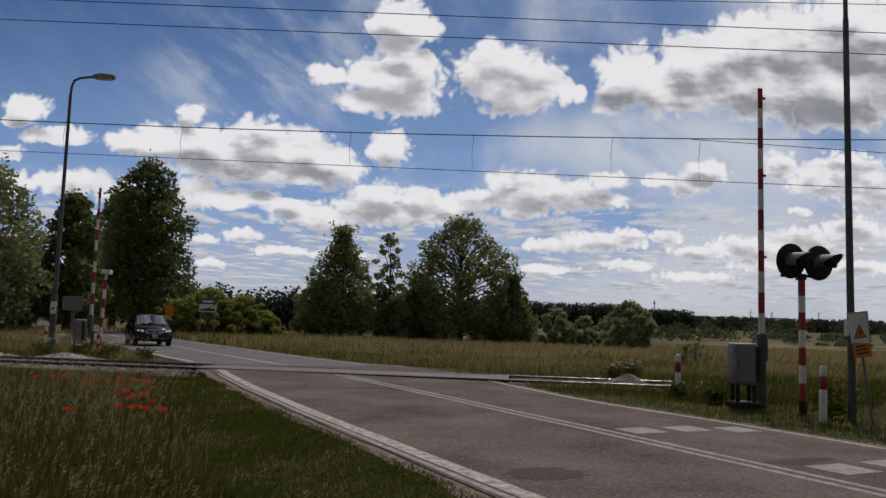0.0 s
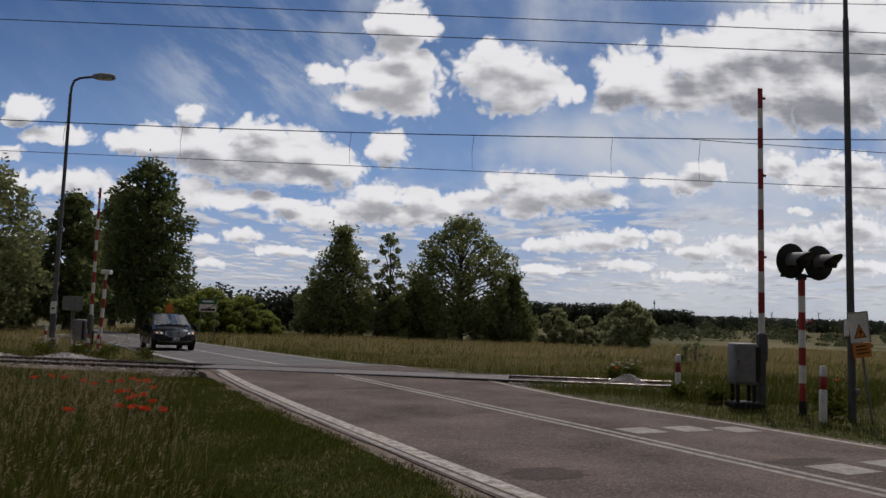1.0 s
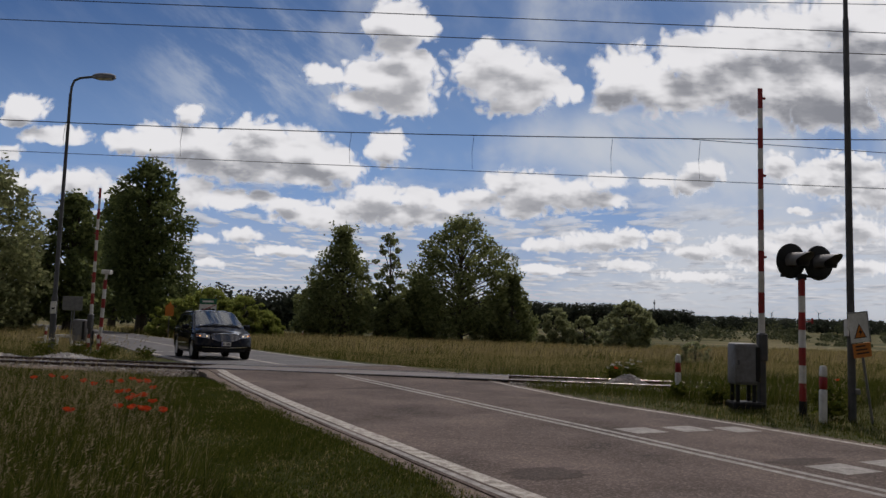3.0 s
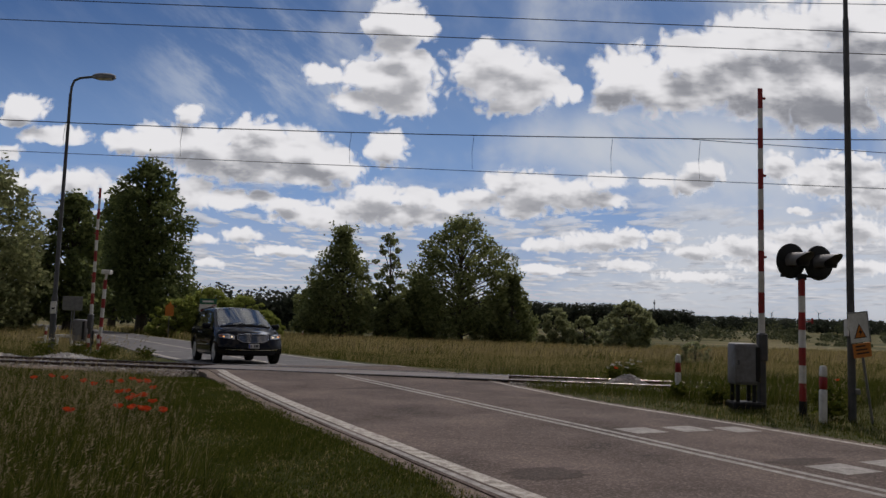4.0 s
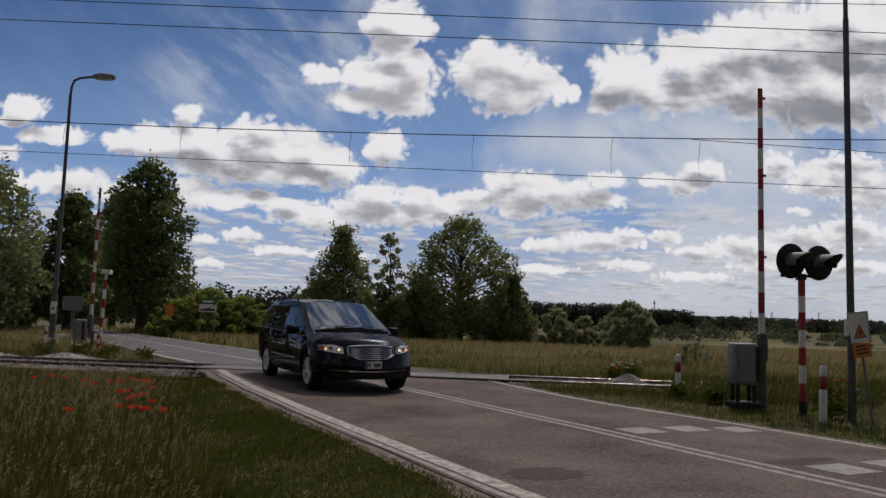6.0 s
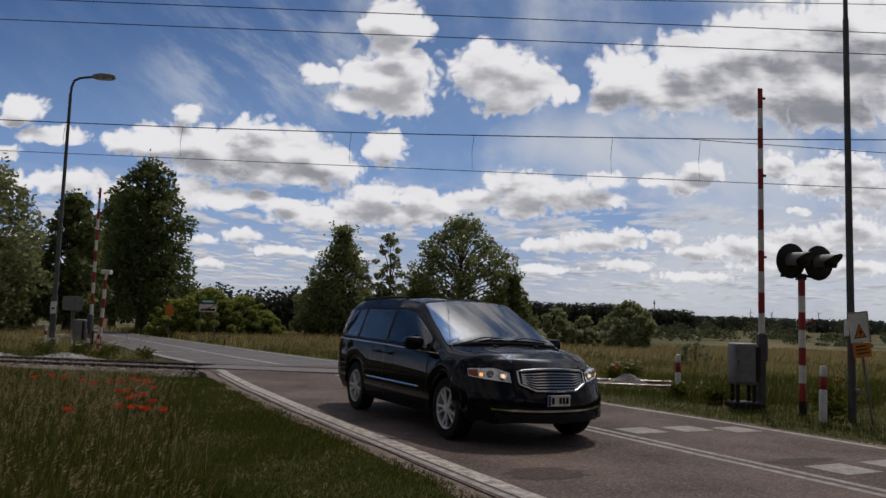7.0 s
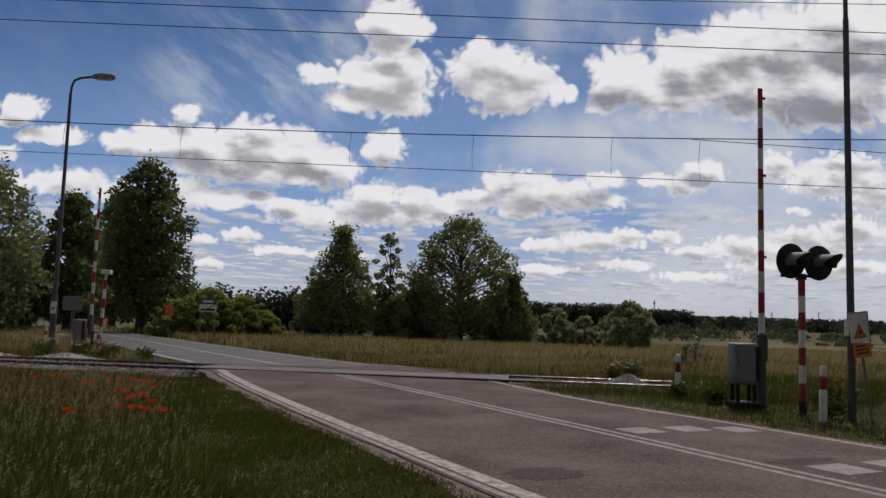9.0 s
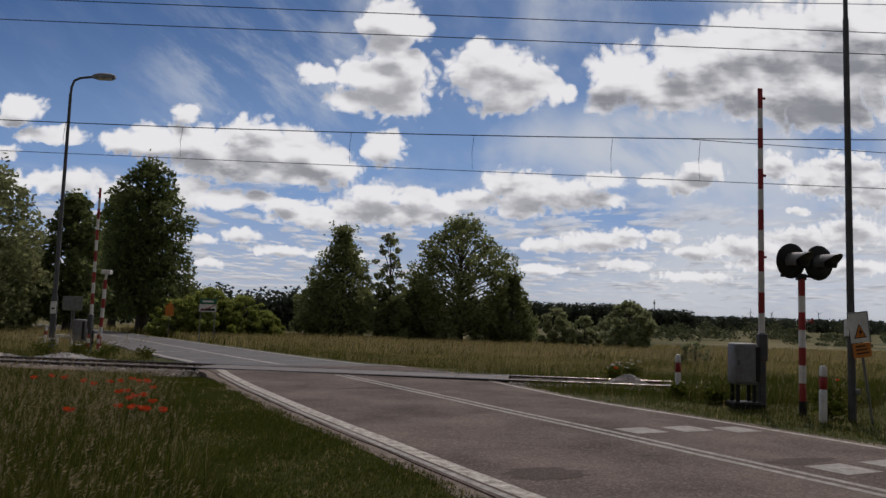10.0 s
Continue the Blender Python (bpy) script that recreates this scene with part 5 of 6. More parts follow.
def van_rows(x):
    g = [float(np.interp(x, VAN[:, 0], VAN[:, k])) for k in range(1, 10)]
    zb, w, y4, z4, y5, z5, y6, z6, z8 = g
    lo = zb
    for xw in (0.0, 3.078):
        d = abs(x - xw)
        if d < 0.42:
            lo = max(lo, 0.36 + math.sqrt(0.42 ** 2 - d * d))
    z2 = max(0.60, lo + 0.06)
    z3 = z2 + (z4 - z2) * 0.6
    pts = [(w * 0.925, lo), (w * 0.985, lo + (z2 - lo) * 0.4), (w, z2), (w * 0.992, z3), (y4, z4), (y5, z5), (y6, z6), (y6 * 0.55, z6 + 0.7 * (z8 - z6)), (0.0, z8)]
    return pts


def van_point(x, r, side, lift=0.0):
    """Point of the skin at station x and row r (0 sill, 4 belt, 5 window top, 8 middle)."""
    def at(xx, rr):
        p = van_rows(xx)
        k = min(7, max(0, int(rr)))
        f = rr - k
        y = p[k][0] + (p[k + 1][0] - p[k][0]) * f
        z = p[k][1] + (p[k + 1][1] - p[k][1]) * f
        return Vector((xx + nose_shift(xx, y, z), side * y, z))
    c = at(x, r)
    if lift:
        du = at(min(x + 0.02, 4.06), r) - at(max(x - 0.02, -1.06), r)
        dr = at(x, min(r + 0.05, 7.999)) - at(x, max(r - 0.05, 0.0))
        n = du.cross(dr)
        n.normalize()
        if n.y * side < -0.01 or (abs(n.y) <= 0.01 and n.z < 0):
            n = -n
        c = c + n * lift
    return c


def van_patch(x0, x1, r0, r1, side, lift, nx=12, nr=5, shape=None, thick=0.004):
    """A panel following the skin; shape(fx) may give its own row limits."""
    bm = BM()
    grid = []
    for i in range(nx + 1):
        fx = i / nx
        a, b = shape(fx) if shape else (r0, r1)
        x = x0 + (x1 - x0) * fx
        grid.append([bm.verts.new(van_point(x, a + (b - a) * j / nr, side, lift)) for j in range(nr + 1)])
    for i in range(nx):
        for j in range(nr):
            bm.faces.new((grid[i][j], grid[i + 1][j], grid[i + 1][j + 1], grid[i][j + 1]))
    bmesh.ops.recalc_face_normals(bm, faces=bm.faces)
    bmesh.ops.solidify(bm, geom=list(bm.faces), thickness=thick)
    return bm


def nose_x(y, z):
    return 4.06 + nose_shift(4.06, y, z)


def nose_patch(ys, z0, z1, lift, nz=4, thick=0.01):
    """A panel on the nose; z0 and z1 are functions of y."""
    bm = BM()
    grid = []
    for y in ys:
        a, b = z0(y), z1(y)
        grid.append([bm.verts.new((nose_x(y, a + (b - a) * j / nz) + lift, y, a + (b - a) * j / nz)) for j in range(nz + 1)])
    for i in range(len(ys) - 1):
        for j in range(nz):
            bm.faces.new((grid[i][j], grid[i + 1][j], grid[i + 1][j + 1], grid[i][j + 1]))
    bmesh.ops.recalc_face_normals(bm, faces=bm.faces)
    bmesh.ops.solidify(bm, geom=list(bm.faces), thickness=thick)
    return bm


def van_wheel(parent, x, side):
    """Tyre and ten-spoke alloy rim; the wheel turns about its axle."""
    hub = new("wheel")
    hub.parent = parent
    hub.location = (x, side * 0.85, 0.36)
    m = Matrix.Rotation(radians(-90 * side), 4, "X")
    prof = [(0.24, -0.10), (0.30, -0.112), (0.345, -0.105), (0.36, -0.08), (0.36, 0.08), (0.345, 0.105), (0.30, 0.112), (0.245, 0.10)]
    part("tyre", lathe(BM(), prof, 40, m, False), MAT["rubber"], hub, "black rubber tyre")
    bm = BM()
    lathe(bm, [(0.252, -0.09), (0.252, 0.09), (0.238, 0.104), (0.222, 0.09), (0.215, 0.02), (0.215, -0.09)], 40, m, False)
    rim = part("rim", bm, ALLOY, hub, "silver ten-spoke alloy rim")
    part("brake_disc", lathe(BM(), [(0.0, -0.02), (0.2, -0.02), (0.2, 0.0), (0.0, 0.0)], 24, m), TRIM, rim)
    bm = BM()
    for k in range(5):
        for da in (-9.5, 9.5):
            a = radians(72 * k + da)
            b = radians(72 * k + da * 1.35)
            p, q = Vector((0.05 * math.cos(a), 0.05 * math.sin(a), 0.075)), Vector((0.232 * math.cos(b), 0.232 * math.sin(b), 0.085))
            mm = m @ Matrix.Translation((p + q) / 2) @ (q - p).to_track_quat("X", "Z").to_matrix().to_4x4()
            box(bm, (0, 0, 0), ((q - p).length, 0.034, 0.03), 0.006, mm)
    part("spokes", bm, ALLOY, rim)
    part("hub_cap", lathe(BM(), [(0.068, 0.055), (0.066, 0.09), (0.03, 0.098), (0.0, 0.098)], 20, m), ALLOY, rim)
    return hub


def build_van():
    van = thing("van", Matrix.Identity(4), "dark blue-black minivan with chrome trim and lit headlamps", "van")
    xs = sorted(set(np.round(np.concatenate([np.arange(-1.06, 4.07, 0.07), np.arange(-0.44, 0.45, 0.04), np.arange(2.64, 3.53, 0.04), [4.06]]), 3)))
    bm = BM()
    for side in (-1, 1):
        rows = []
        for x in xs:
            rows.append([bm.verts.new((x + nose_shift(x, y, z), side * y, z)) for y, z in van_rows(x)])
        for a, b in zip(rows, rows[1:]):
            for k in range(8):
                bm.faces.new((a[k], b[k], b[k + 1], a[k + 1]))
        # tail
        t = [bm.verts.new((v.co.x - 0.02, 0, v.co.z)) for v in rows[0]]
        for k in range(8):
            if (rows[0][k].co - t[k].co).length > 0.02:
                bm.faces.new((rows[0][k], rows[0][k + 1], t[k + 1], t[k]))
    bmesh.ops.remove_doubles(bm, verts=bm.verts, dist=0.0008)
    bmesh.ops.recalc_face_normals(bm, faces=bm.faces)
    body = part("body", bm, PAINT, van, "glossy dark blue-black painted body", angle=40)
    part("underbody", box(BM(), (1.45, 0, 0.52), (4.5, 1.36, 0.56), 0.05), TRIM, van)
    for xw in (0.0, 3.078):
        for side in (-1, 1):
            bm = BM()
            n = 20
            for k in range(n):
                a0, a1 = math.pi * k / n, math.pi * (k + 1) / n
                q = [(xw + 0.43 * math.cos(a0), 0.36 + 0.43 * math.sin(a0)), (xw + 0.43 * math.cos(a1), 0.36 + 0.43 * math.sin(a1))]
                bm.faces.new([bm.verts.new((q[0][0], side * 0.93, q[0][1])), bm.verts.new((q[1][0], side * 0.93, q[1][1])), bm.verts.new((q[1][0], side * 0.6, q[1][1])), bm.verts.new((q[0][0], side * 0.6, q[0][1]))])
            part("wheel_arch_liner", bm, TRIM, van)
    # nose
    ys = [(-0.94 + 1.88 * k / 32) for k in range(33)]
    top = lambda y: 0.89 - 0.13 * (abs(y) / 0.94) ** 3
    part("front_fascia", nose_patch(ys, lambda y: 0.27 + 0.03 * abs(y), top, 0.0, 8, 0.02), PAINT, van, "painted front fascia")
    part("lower_intake", nose_patch([y * 0.72 for y in ys], lambda y: 0.285, lambda y: 0.37, 0.008, 3), TRIM, van, "black lower air intake")
    part("bumper_chrome", nose_patch([y * 0.80 for y in ys], lambda y: 0.40 + 0.03 * y * y, lambda y: 0.422 + 0.03 * y * y, 0.016, 1, 0.012), CHROME, van, "thin chrome bumper strip")
    gy = [y * 0.475 for y in ys]
    gl = lambda y: 0.635 + 0.42 * max(0, abs(y) - 0.27)
    gh = lambda y: 0.875 - 0.03 * (abs(y) / 0.47) ** 2
    grille = part("grille", nose_patch(gy, gl, gh, 0.006, 4), TRIM, van, "black grille with chrome frame and bars")
    ring = [(y, gl(y)) for y in gy] + [(y, gh(y)) for y in gy[::-1]] + [(gy[0], gl(gy[0]))]
    part("grille_frame", sweep(BM(), [(nose_x(y, z) + 0.026, y, z) for y, z in ring], 0.014, 8), CHROME, grille, "chrome surround")
    part("grille_mesh", nose_patch([y * 0.93 for y in gy], lambda y: gl(y) + 0.022, lambda y: gh(y) - 0.03, 0.020, 4), TRIM, grille)
    for k in range(6):
        f0 = (k + 0.5) / 6
        zz = lambda y, f0=f0: gl(y) + 0.02 + (gh(y) - gl(y) - 0.05) * f0
        part("grille_bar", nose_patch([y * 0.92 for y in gy], lambda y: zz(y) - 0.004, lambda y: zz(y) + 0.007, 0.030, 1, 0.008), CHROME, grille, "chrome grille bar")
    part("hood_badge", box(BM(), (nose_x(0, 0.86) + 0.02, 0, 0.868), (0.02, 0.16, 0.022), 0.006), CHROME, van, "chrome winged badge shape")
    px = nose_x(0, 0.53) + 0.022
    plate = part("number_plate", box(BM(), (px, 0.0, 0.53), (0.012, 0.31, 0.125), 0.004), MAT["white"], van, "white number plate with plain dark bars")
    part("plate_band", box(BM(), (px + 0.008, -0.135, 0.53), (0.004, 0.034, 0.116)), BLUE, plate)
    for y0, w in ((-0.085, 0.032), (0.015, 0.03), (0.06, 0.034), (0.108, 0.034)):
        part("plate_bar", box(BM(), (px + 0.008, y0, 0.53), (0.004, w, 0.07)), TRIM, plate)
    for side in (-1, 1):
        lamp_y = [side * (0.52 + 0.385 * k / 14) for k in range(15)]
        lz0 = lambda y: 0.72 + 0.06 * ((abs(y) - 0.47) / 0.45) ** 1.5
        lz1 = lambda y: 0.81 + 0.07 * min(1, (abs(y) - 0.47) / 0.2) - 0.02 * ((abs(y) - 0.47) / 0.45) ** 2
        lamp = part("headlamp", nose_patch(lamp_y, lz0, lz1, 0.006, 5), REFLECTOR, van, "clear headlamp with bright reflector")
        part("turn_signal", nose_patch(lamp_y[11:], lambda y: lz0(y) + 0.012, lambda y: lz1(y) - 0.012, 0.014, 3), AMBER, lamp, "amber corner lens")
        for yy, rr in ((0.60, 0.05), (0.72, 0.042)):
            zc = (lz0(yy) + lz1(yy)) / 2
            c = (nose_x(yy, zc) + 0.018, side * yy, zc)
            ring = part("lamp_ring", lathe(BM(), [(rr, -0.01), (rr, 0.012), (rr * 0.82, 0.014), (rr * 0.6, 0.0), (0, -0.004)], 20, disc_matrix(c, (1, side * 0.3, 0))), CHROME, lamp)
        zc = (lz0(0.6) + lz1(0.6)) / 2
        part("bulb", lathe(BM(), [(0.022, 0.0), (0.018, 0.012), (0.0, 0.018)], 14, disc_matrix((nose_x(0.6, zc) + 0.03, side * 0.6, zc), (1, 0, 0))), BULB, lamp, "lit bulb")
        part("marker_bulb", lathe(BM(), [(0.02, 0.0), (0.016, 0.012), (0.0, 0.016)], 12, disc_matrix((nose_x(0.8, 0.82) + 0.028, side * 0.8, 0.80), (1, side * 0.6, 0))), AMBER_GLOW, lamp)
        part("fog_lamp", lathe(BM(), [(0.032, -0.02), (0.034, 0.004), (0.024, 0.006), (0, 0.004)], 18, disc_matrix((nose_x(0.68, 0.36) + 0.012, side * 0.68, 0.36), (1, side * 0.4, 0))), TRIM, van)
        # side glass
        part("front_door_glass", van_patch(1.20, 2.50, 4.1, 4.92, side, 0.004, 16, 5, lambda f: (4.10, 4.93 - 0.10 * max(0, f - 0.55)), 0.003), GLASS, van, "tinted side glass")
        part("sliding_door_glass", van_patch(0.06, 1.10, 4.1, 4.92, side, 0.004, 10, 5), GLASS, van, "dark tinted side glass")
        part("rear_quarter_glass", van_patch(-0.88, -0.03, 4.1, 4.9, side, 0.004, 10, 5, lambda f: (4.1, 4.5 + 0.41 * min(1, f * 2.6)), 0.003), GLASS, van, "dark tinted side glass")
        part("window_surround", van_patch(-0.93, 2.56, 4.04, 4.985, side, 0.0018, 40, 6, lambda f: (4.05, 4.45 + 0.53 * min(1, f * 10)), 0.001), TRIM, van, "gloss black window frame")
        part("belt_chrome", sweep(BM(), [van_point(x, 3.99, side, 0.004) for x in np.linspace(-0.9, 2.84, 40)], 0.011, 8), CHROME, van, "chrome belt line strip")
        part("door_moulding", sweep(BM(), [van_point(x, 1.80, side, 0.006) for x in np.linspace(0.52, 2.38, 24)], [0.004] + [0.016] * 22 + [0.004], 8), CHROME, van, "chrome door moulding")
        for xx in (2.58, 1.15, -0.02):
            part("door_gap", van_patch(xx - 0.006, xx + 0.006, 0.6, 3.92, side, 0.0015, 1, 10, None, 0.001), TRIM, van)
        part("slide_rail", van_patch(-0.9, -0.05, 3.72, 3.8, side, 0.0015, 8, 1, None, 0.001), TRIM, van)
        for xx in (1.32, 0.92):
            c = van_point(xx, 3.35, side, 0.03)
            part("door_handle", box(BM(), c, (0.2, 0.035, 0.035), 0.012), PAINT, van)
        for xw in (0.0, 3.078):
            bm = BM()
            pts = []
            for k in range(25):
                a = math.pi * (0.03 + 0.94 * k / 24)
                pts.append((xw + 0.428 * math.cos(a), side * 0.955, 0.36 + 0.428 * math.sin(a)))
            part("arch_lip", sweep(bm, pts, 0.016, 6), PAINT, van)
        mc = Vector((2.36, side * 1.06, 1.10))
        mir = part("door_mirror", box(BM(), mc, (0.12, 0.25, 0.17), 0.05, seg=3), PAINT, van, "black door mirror")
        part("mirror_foot", box(BM(), (2.42, side * 0.935, 1.035), (0.1, 0.12, 0.06), 0.02), TRIM, mir)
        part("tail_lamp", van_patch(-1.03, -0.86, 2.4, 4.1, side, 0.008, 4, 8), TAIL, van, "tall red tail lamp")
        rail = [van_point(-0.6, 6.15, side, 0.02), van_point(-0.5, 6.15, side, 0.032), van_point(0.5, 6.15, side, 0.034), van_point(1.0, 6.15, side, 0.032), van_point(1.15, 6.15, side, 0.015)]
        part("roof_rail", sweep(BM(), rail, 0.016, 8), TRIM, van)
    # windscreen, wipers, aerial, bonnet creases
    bm = BM()
    grid = []
    for i in range(15):
        x = 1.80 + (2.82 - 1.80) * i / 14
        p = van_rows(x)
        y6, z6, z8 = p[6][0], p[6][1], p[8][1]
        row = [Vector((x + nose_shift(x, y6 * f, z6), y6 * f * 0.985, z6 + (z8 - z6) * (1 - f * f))) for f in np.linspace(-1, 1, 21)]
        grid.append([bm.verts.new(p + Vector((0.008, 0, 0.009))) for p in row])
    for a, b in zip(grid, grid[1:]):
        for k in range(len(a) - 1):
            bm.faces.new((a[k], b[k], b[k + 1], a[k + 1]))
    bmesh.ops.recalc_face_normals(bm, faces=bm.faces)
    part("windscreen", bm, GLASS, van, "tinted windscreen reflecting the sky", angle=60)
    part("cowl", sweep(BM(), [van_point(2.86, 6.1, -1, 0.004), van_point(2.9, 7.0, -1, 0.006), van_point(2.92, 7.99, -1, 0.006), van_point(2.9, 7.0, 1, 0.006), van_point(2.86, 6.1, 1, 0.004)], 0.02, 6), TRIM, van)
    for y0, y1 in ((-0.62, 0.02), (0.0, 0.66)):
        part("wiper", sweep(BM(), [(2.86, y0, 1.155 - 0.05 * abs(y0)), (2.80, (y0 + y1) / 2, 1.20), (2.78, y1, 1.19 - 0.05 * abs(y1))], 0.008, 6), TRIM, van)
    part("aerial", rod(BM(), (2.95, -0.84, 1.05), (2.80, -0.84, 1.78), 0.004, 0.002, 6), TRIM, van)
    for side in (-1, 1):
        line = [van_point(x, 6.4, side, -0.002) for x in np.linspace(2.98, 3.95, 8)]
        part("bonnet_crease", sweep(BM(), line, 0.006, 5), PAINT, van)
        part("washer_nozzle", box(BM(), (3.1, side * 0.3, 1.105), (0.05, 0.05, 0.02), 0.006), TRIM, van)
    part("screen_sticker", box(BM(), (2.74, -0.6, 1.145), (0.03, 0.09, 0.05), 0.004), MAT["white"], van)
    wheels = [van_wheel(van, x, s) for x in (0.0, 3.078) for s in (-1, 1)]
    return van, wheels


van, wheels = build_van()
# ---- grass, meadow and flowers ----
def raw_np(name, verts, faces, material):
    """Mesh from arrays: verts (n, 3), faces (m, k)."""
    me = bpy.data.meshes.new(name)
    me.vertices.add(len(verts))
    me.vertices.foreach_set("co", np.ascontiguousarray(verts, dtype=np.float32).ravel())
    k = faces.shape[1]
    me.loops.add(faces.size)
    me.loops.foreach_set("vertex_index", np.ascontiguousarray(faces, dtype=np.int32).ravel())
    me.polygons.add(len(faces))
    me.polygons.foreach_set("loop_start", np.arange(0, faces.size, k, dtype=np.int32))
    me.update(calc_edges=True)
    me.materials.append(material)
    return new(name, me)


def blades(name, x, y, h, w, material, label, seed, bend=0.45, wind=0.15, z_extra=None):
    """Curved tapering blades rooted in the ground at x, y."""
    rnd = np.random.RandomState(seed)
    n = len(x)
    z = ground_z(x, y) - 0.015
    u, v = to_road(x, y)
    a = rnd.uniform(0, 2 * math.pi, n)
    lean = np.abs(rnd.normal(0, bend, n)) + 0.05
    dx, dy = np.cos(a) * lean + wind, np.sin(a) * lean
    sx, sy = -np.sin(a + rnd.normal(0, 0.6, n)), np.cos(a + rnd.normal(0, 0.6, n))
    verts = np.zeros((n, 5, 3))
    for i, (f, ww) in enumerate(((0.0, 1.0), (0.55, 0.8))):
        px, py, pz = x + dx * h * f * f, y + dy * h * f * f, z + h * f * (1 - 0.15 * f * lean)
        verts[:, 2 * i] = np.stack([px - sx * w * ww / 2, py - sy * w * ww / 2, pz], 1)
        verts[:, 2 * i + 1] = np.stack([px + sx * w * ww / 2, py + sy * w * ww / 2, pz], 1)
    verts[:, 4] = np.stack([x + dx * h, y + dy * h, z + h * np.maximum(0.35, 1 - 0.35 * lean)], 1)
    k = np.arange(n)[:, None] * 5
    tri = np.array([[0, 1, 3], [0, 3, 2], [2, 3, 4]])
    faces = (k[:, :, None] + tri[None]).reshape(-1, 3)
    return tagged(raw_np(name, verts.reshape(-1, 3), faces, material), label, "grass", kind="stuff")


def clumped(rnd, n, x0, x1, y0, y1, keep, spread=0.25, per=14):
    """Places gathered in loose tufts inside the area where keep(x, y) holds."""
    m = max(1, n // per)
    cx, cy = rnd.uniform(x0, x1, m * 3), rnd.uniform(y0, y1, m * 3)
    ok = keep(cx, cy)
    cx, cy = cx[ok][:m], cy[ok][:m]
    x = np.repeat(cx, per) + rnd.normal(0, spread, len(cx) * per)
    y = np.repeat(cy, per) + rnd.normal(0, spread, len(cy) * per)
    ok = keep(x, y)
    return x[ok], y[ok]


def off_road(x, y, gap=3.5):
    u, v = to_road(x, y)
    return np.abs(v - road_c(np.clip(u, -60, 90))) > gap


def off_track(x, y, gap=2.2):
    return np.abs((x - TRACK_O.x) * TRACK_N.x + (y - TRACK_O.y) * TRACK_N.y) > gap


def left_side(x, y):
    u, v = to_road(x, y)
    return v < road_c(np.clip(u, -60, 90))


def tall_zone(x, y):
    return (x < -1.75 - 0.41 * (y - 5.9) + 0.3 * np.sin(2.1 * y)) & left_side(x, y) & off_track(x, y, 1.5)


def lawn_zone(x, y):
    return ~(x < -1.95 - 0.41 * (y - 5.9)) & left_side(x, y) & off_road(x, y, 3.16) & off_track(x, y, 2.3) & (y < 19)


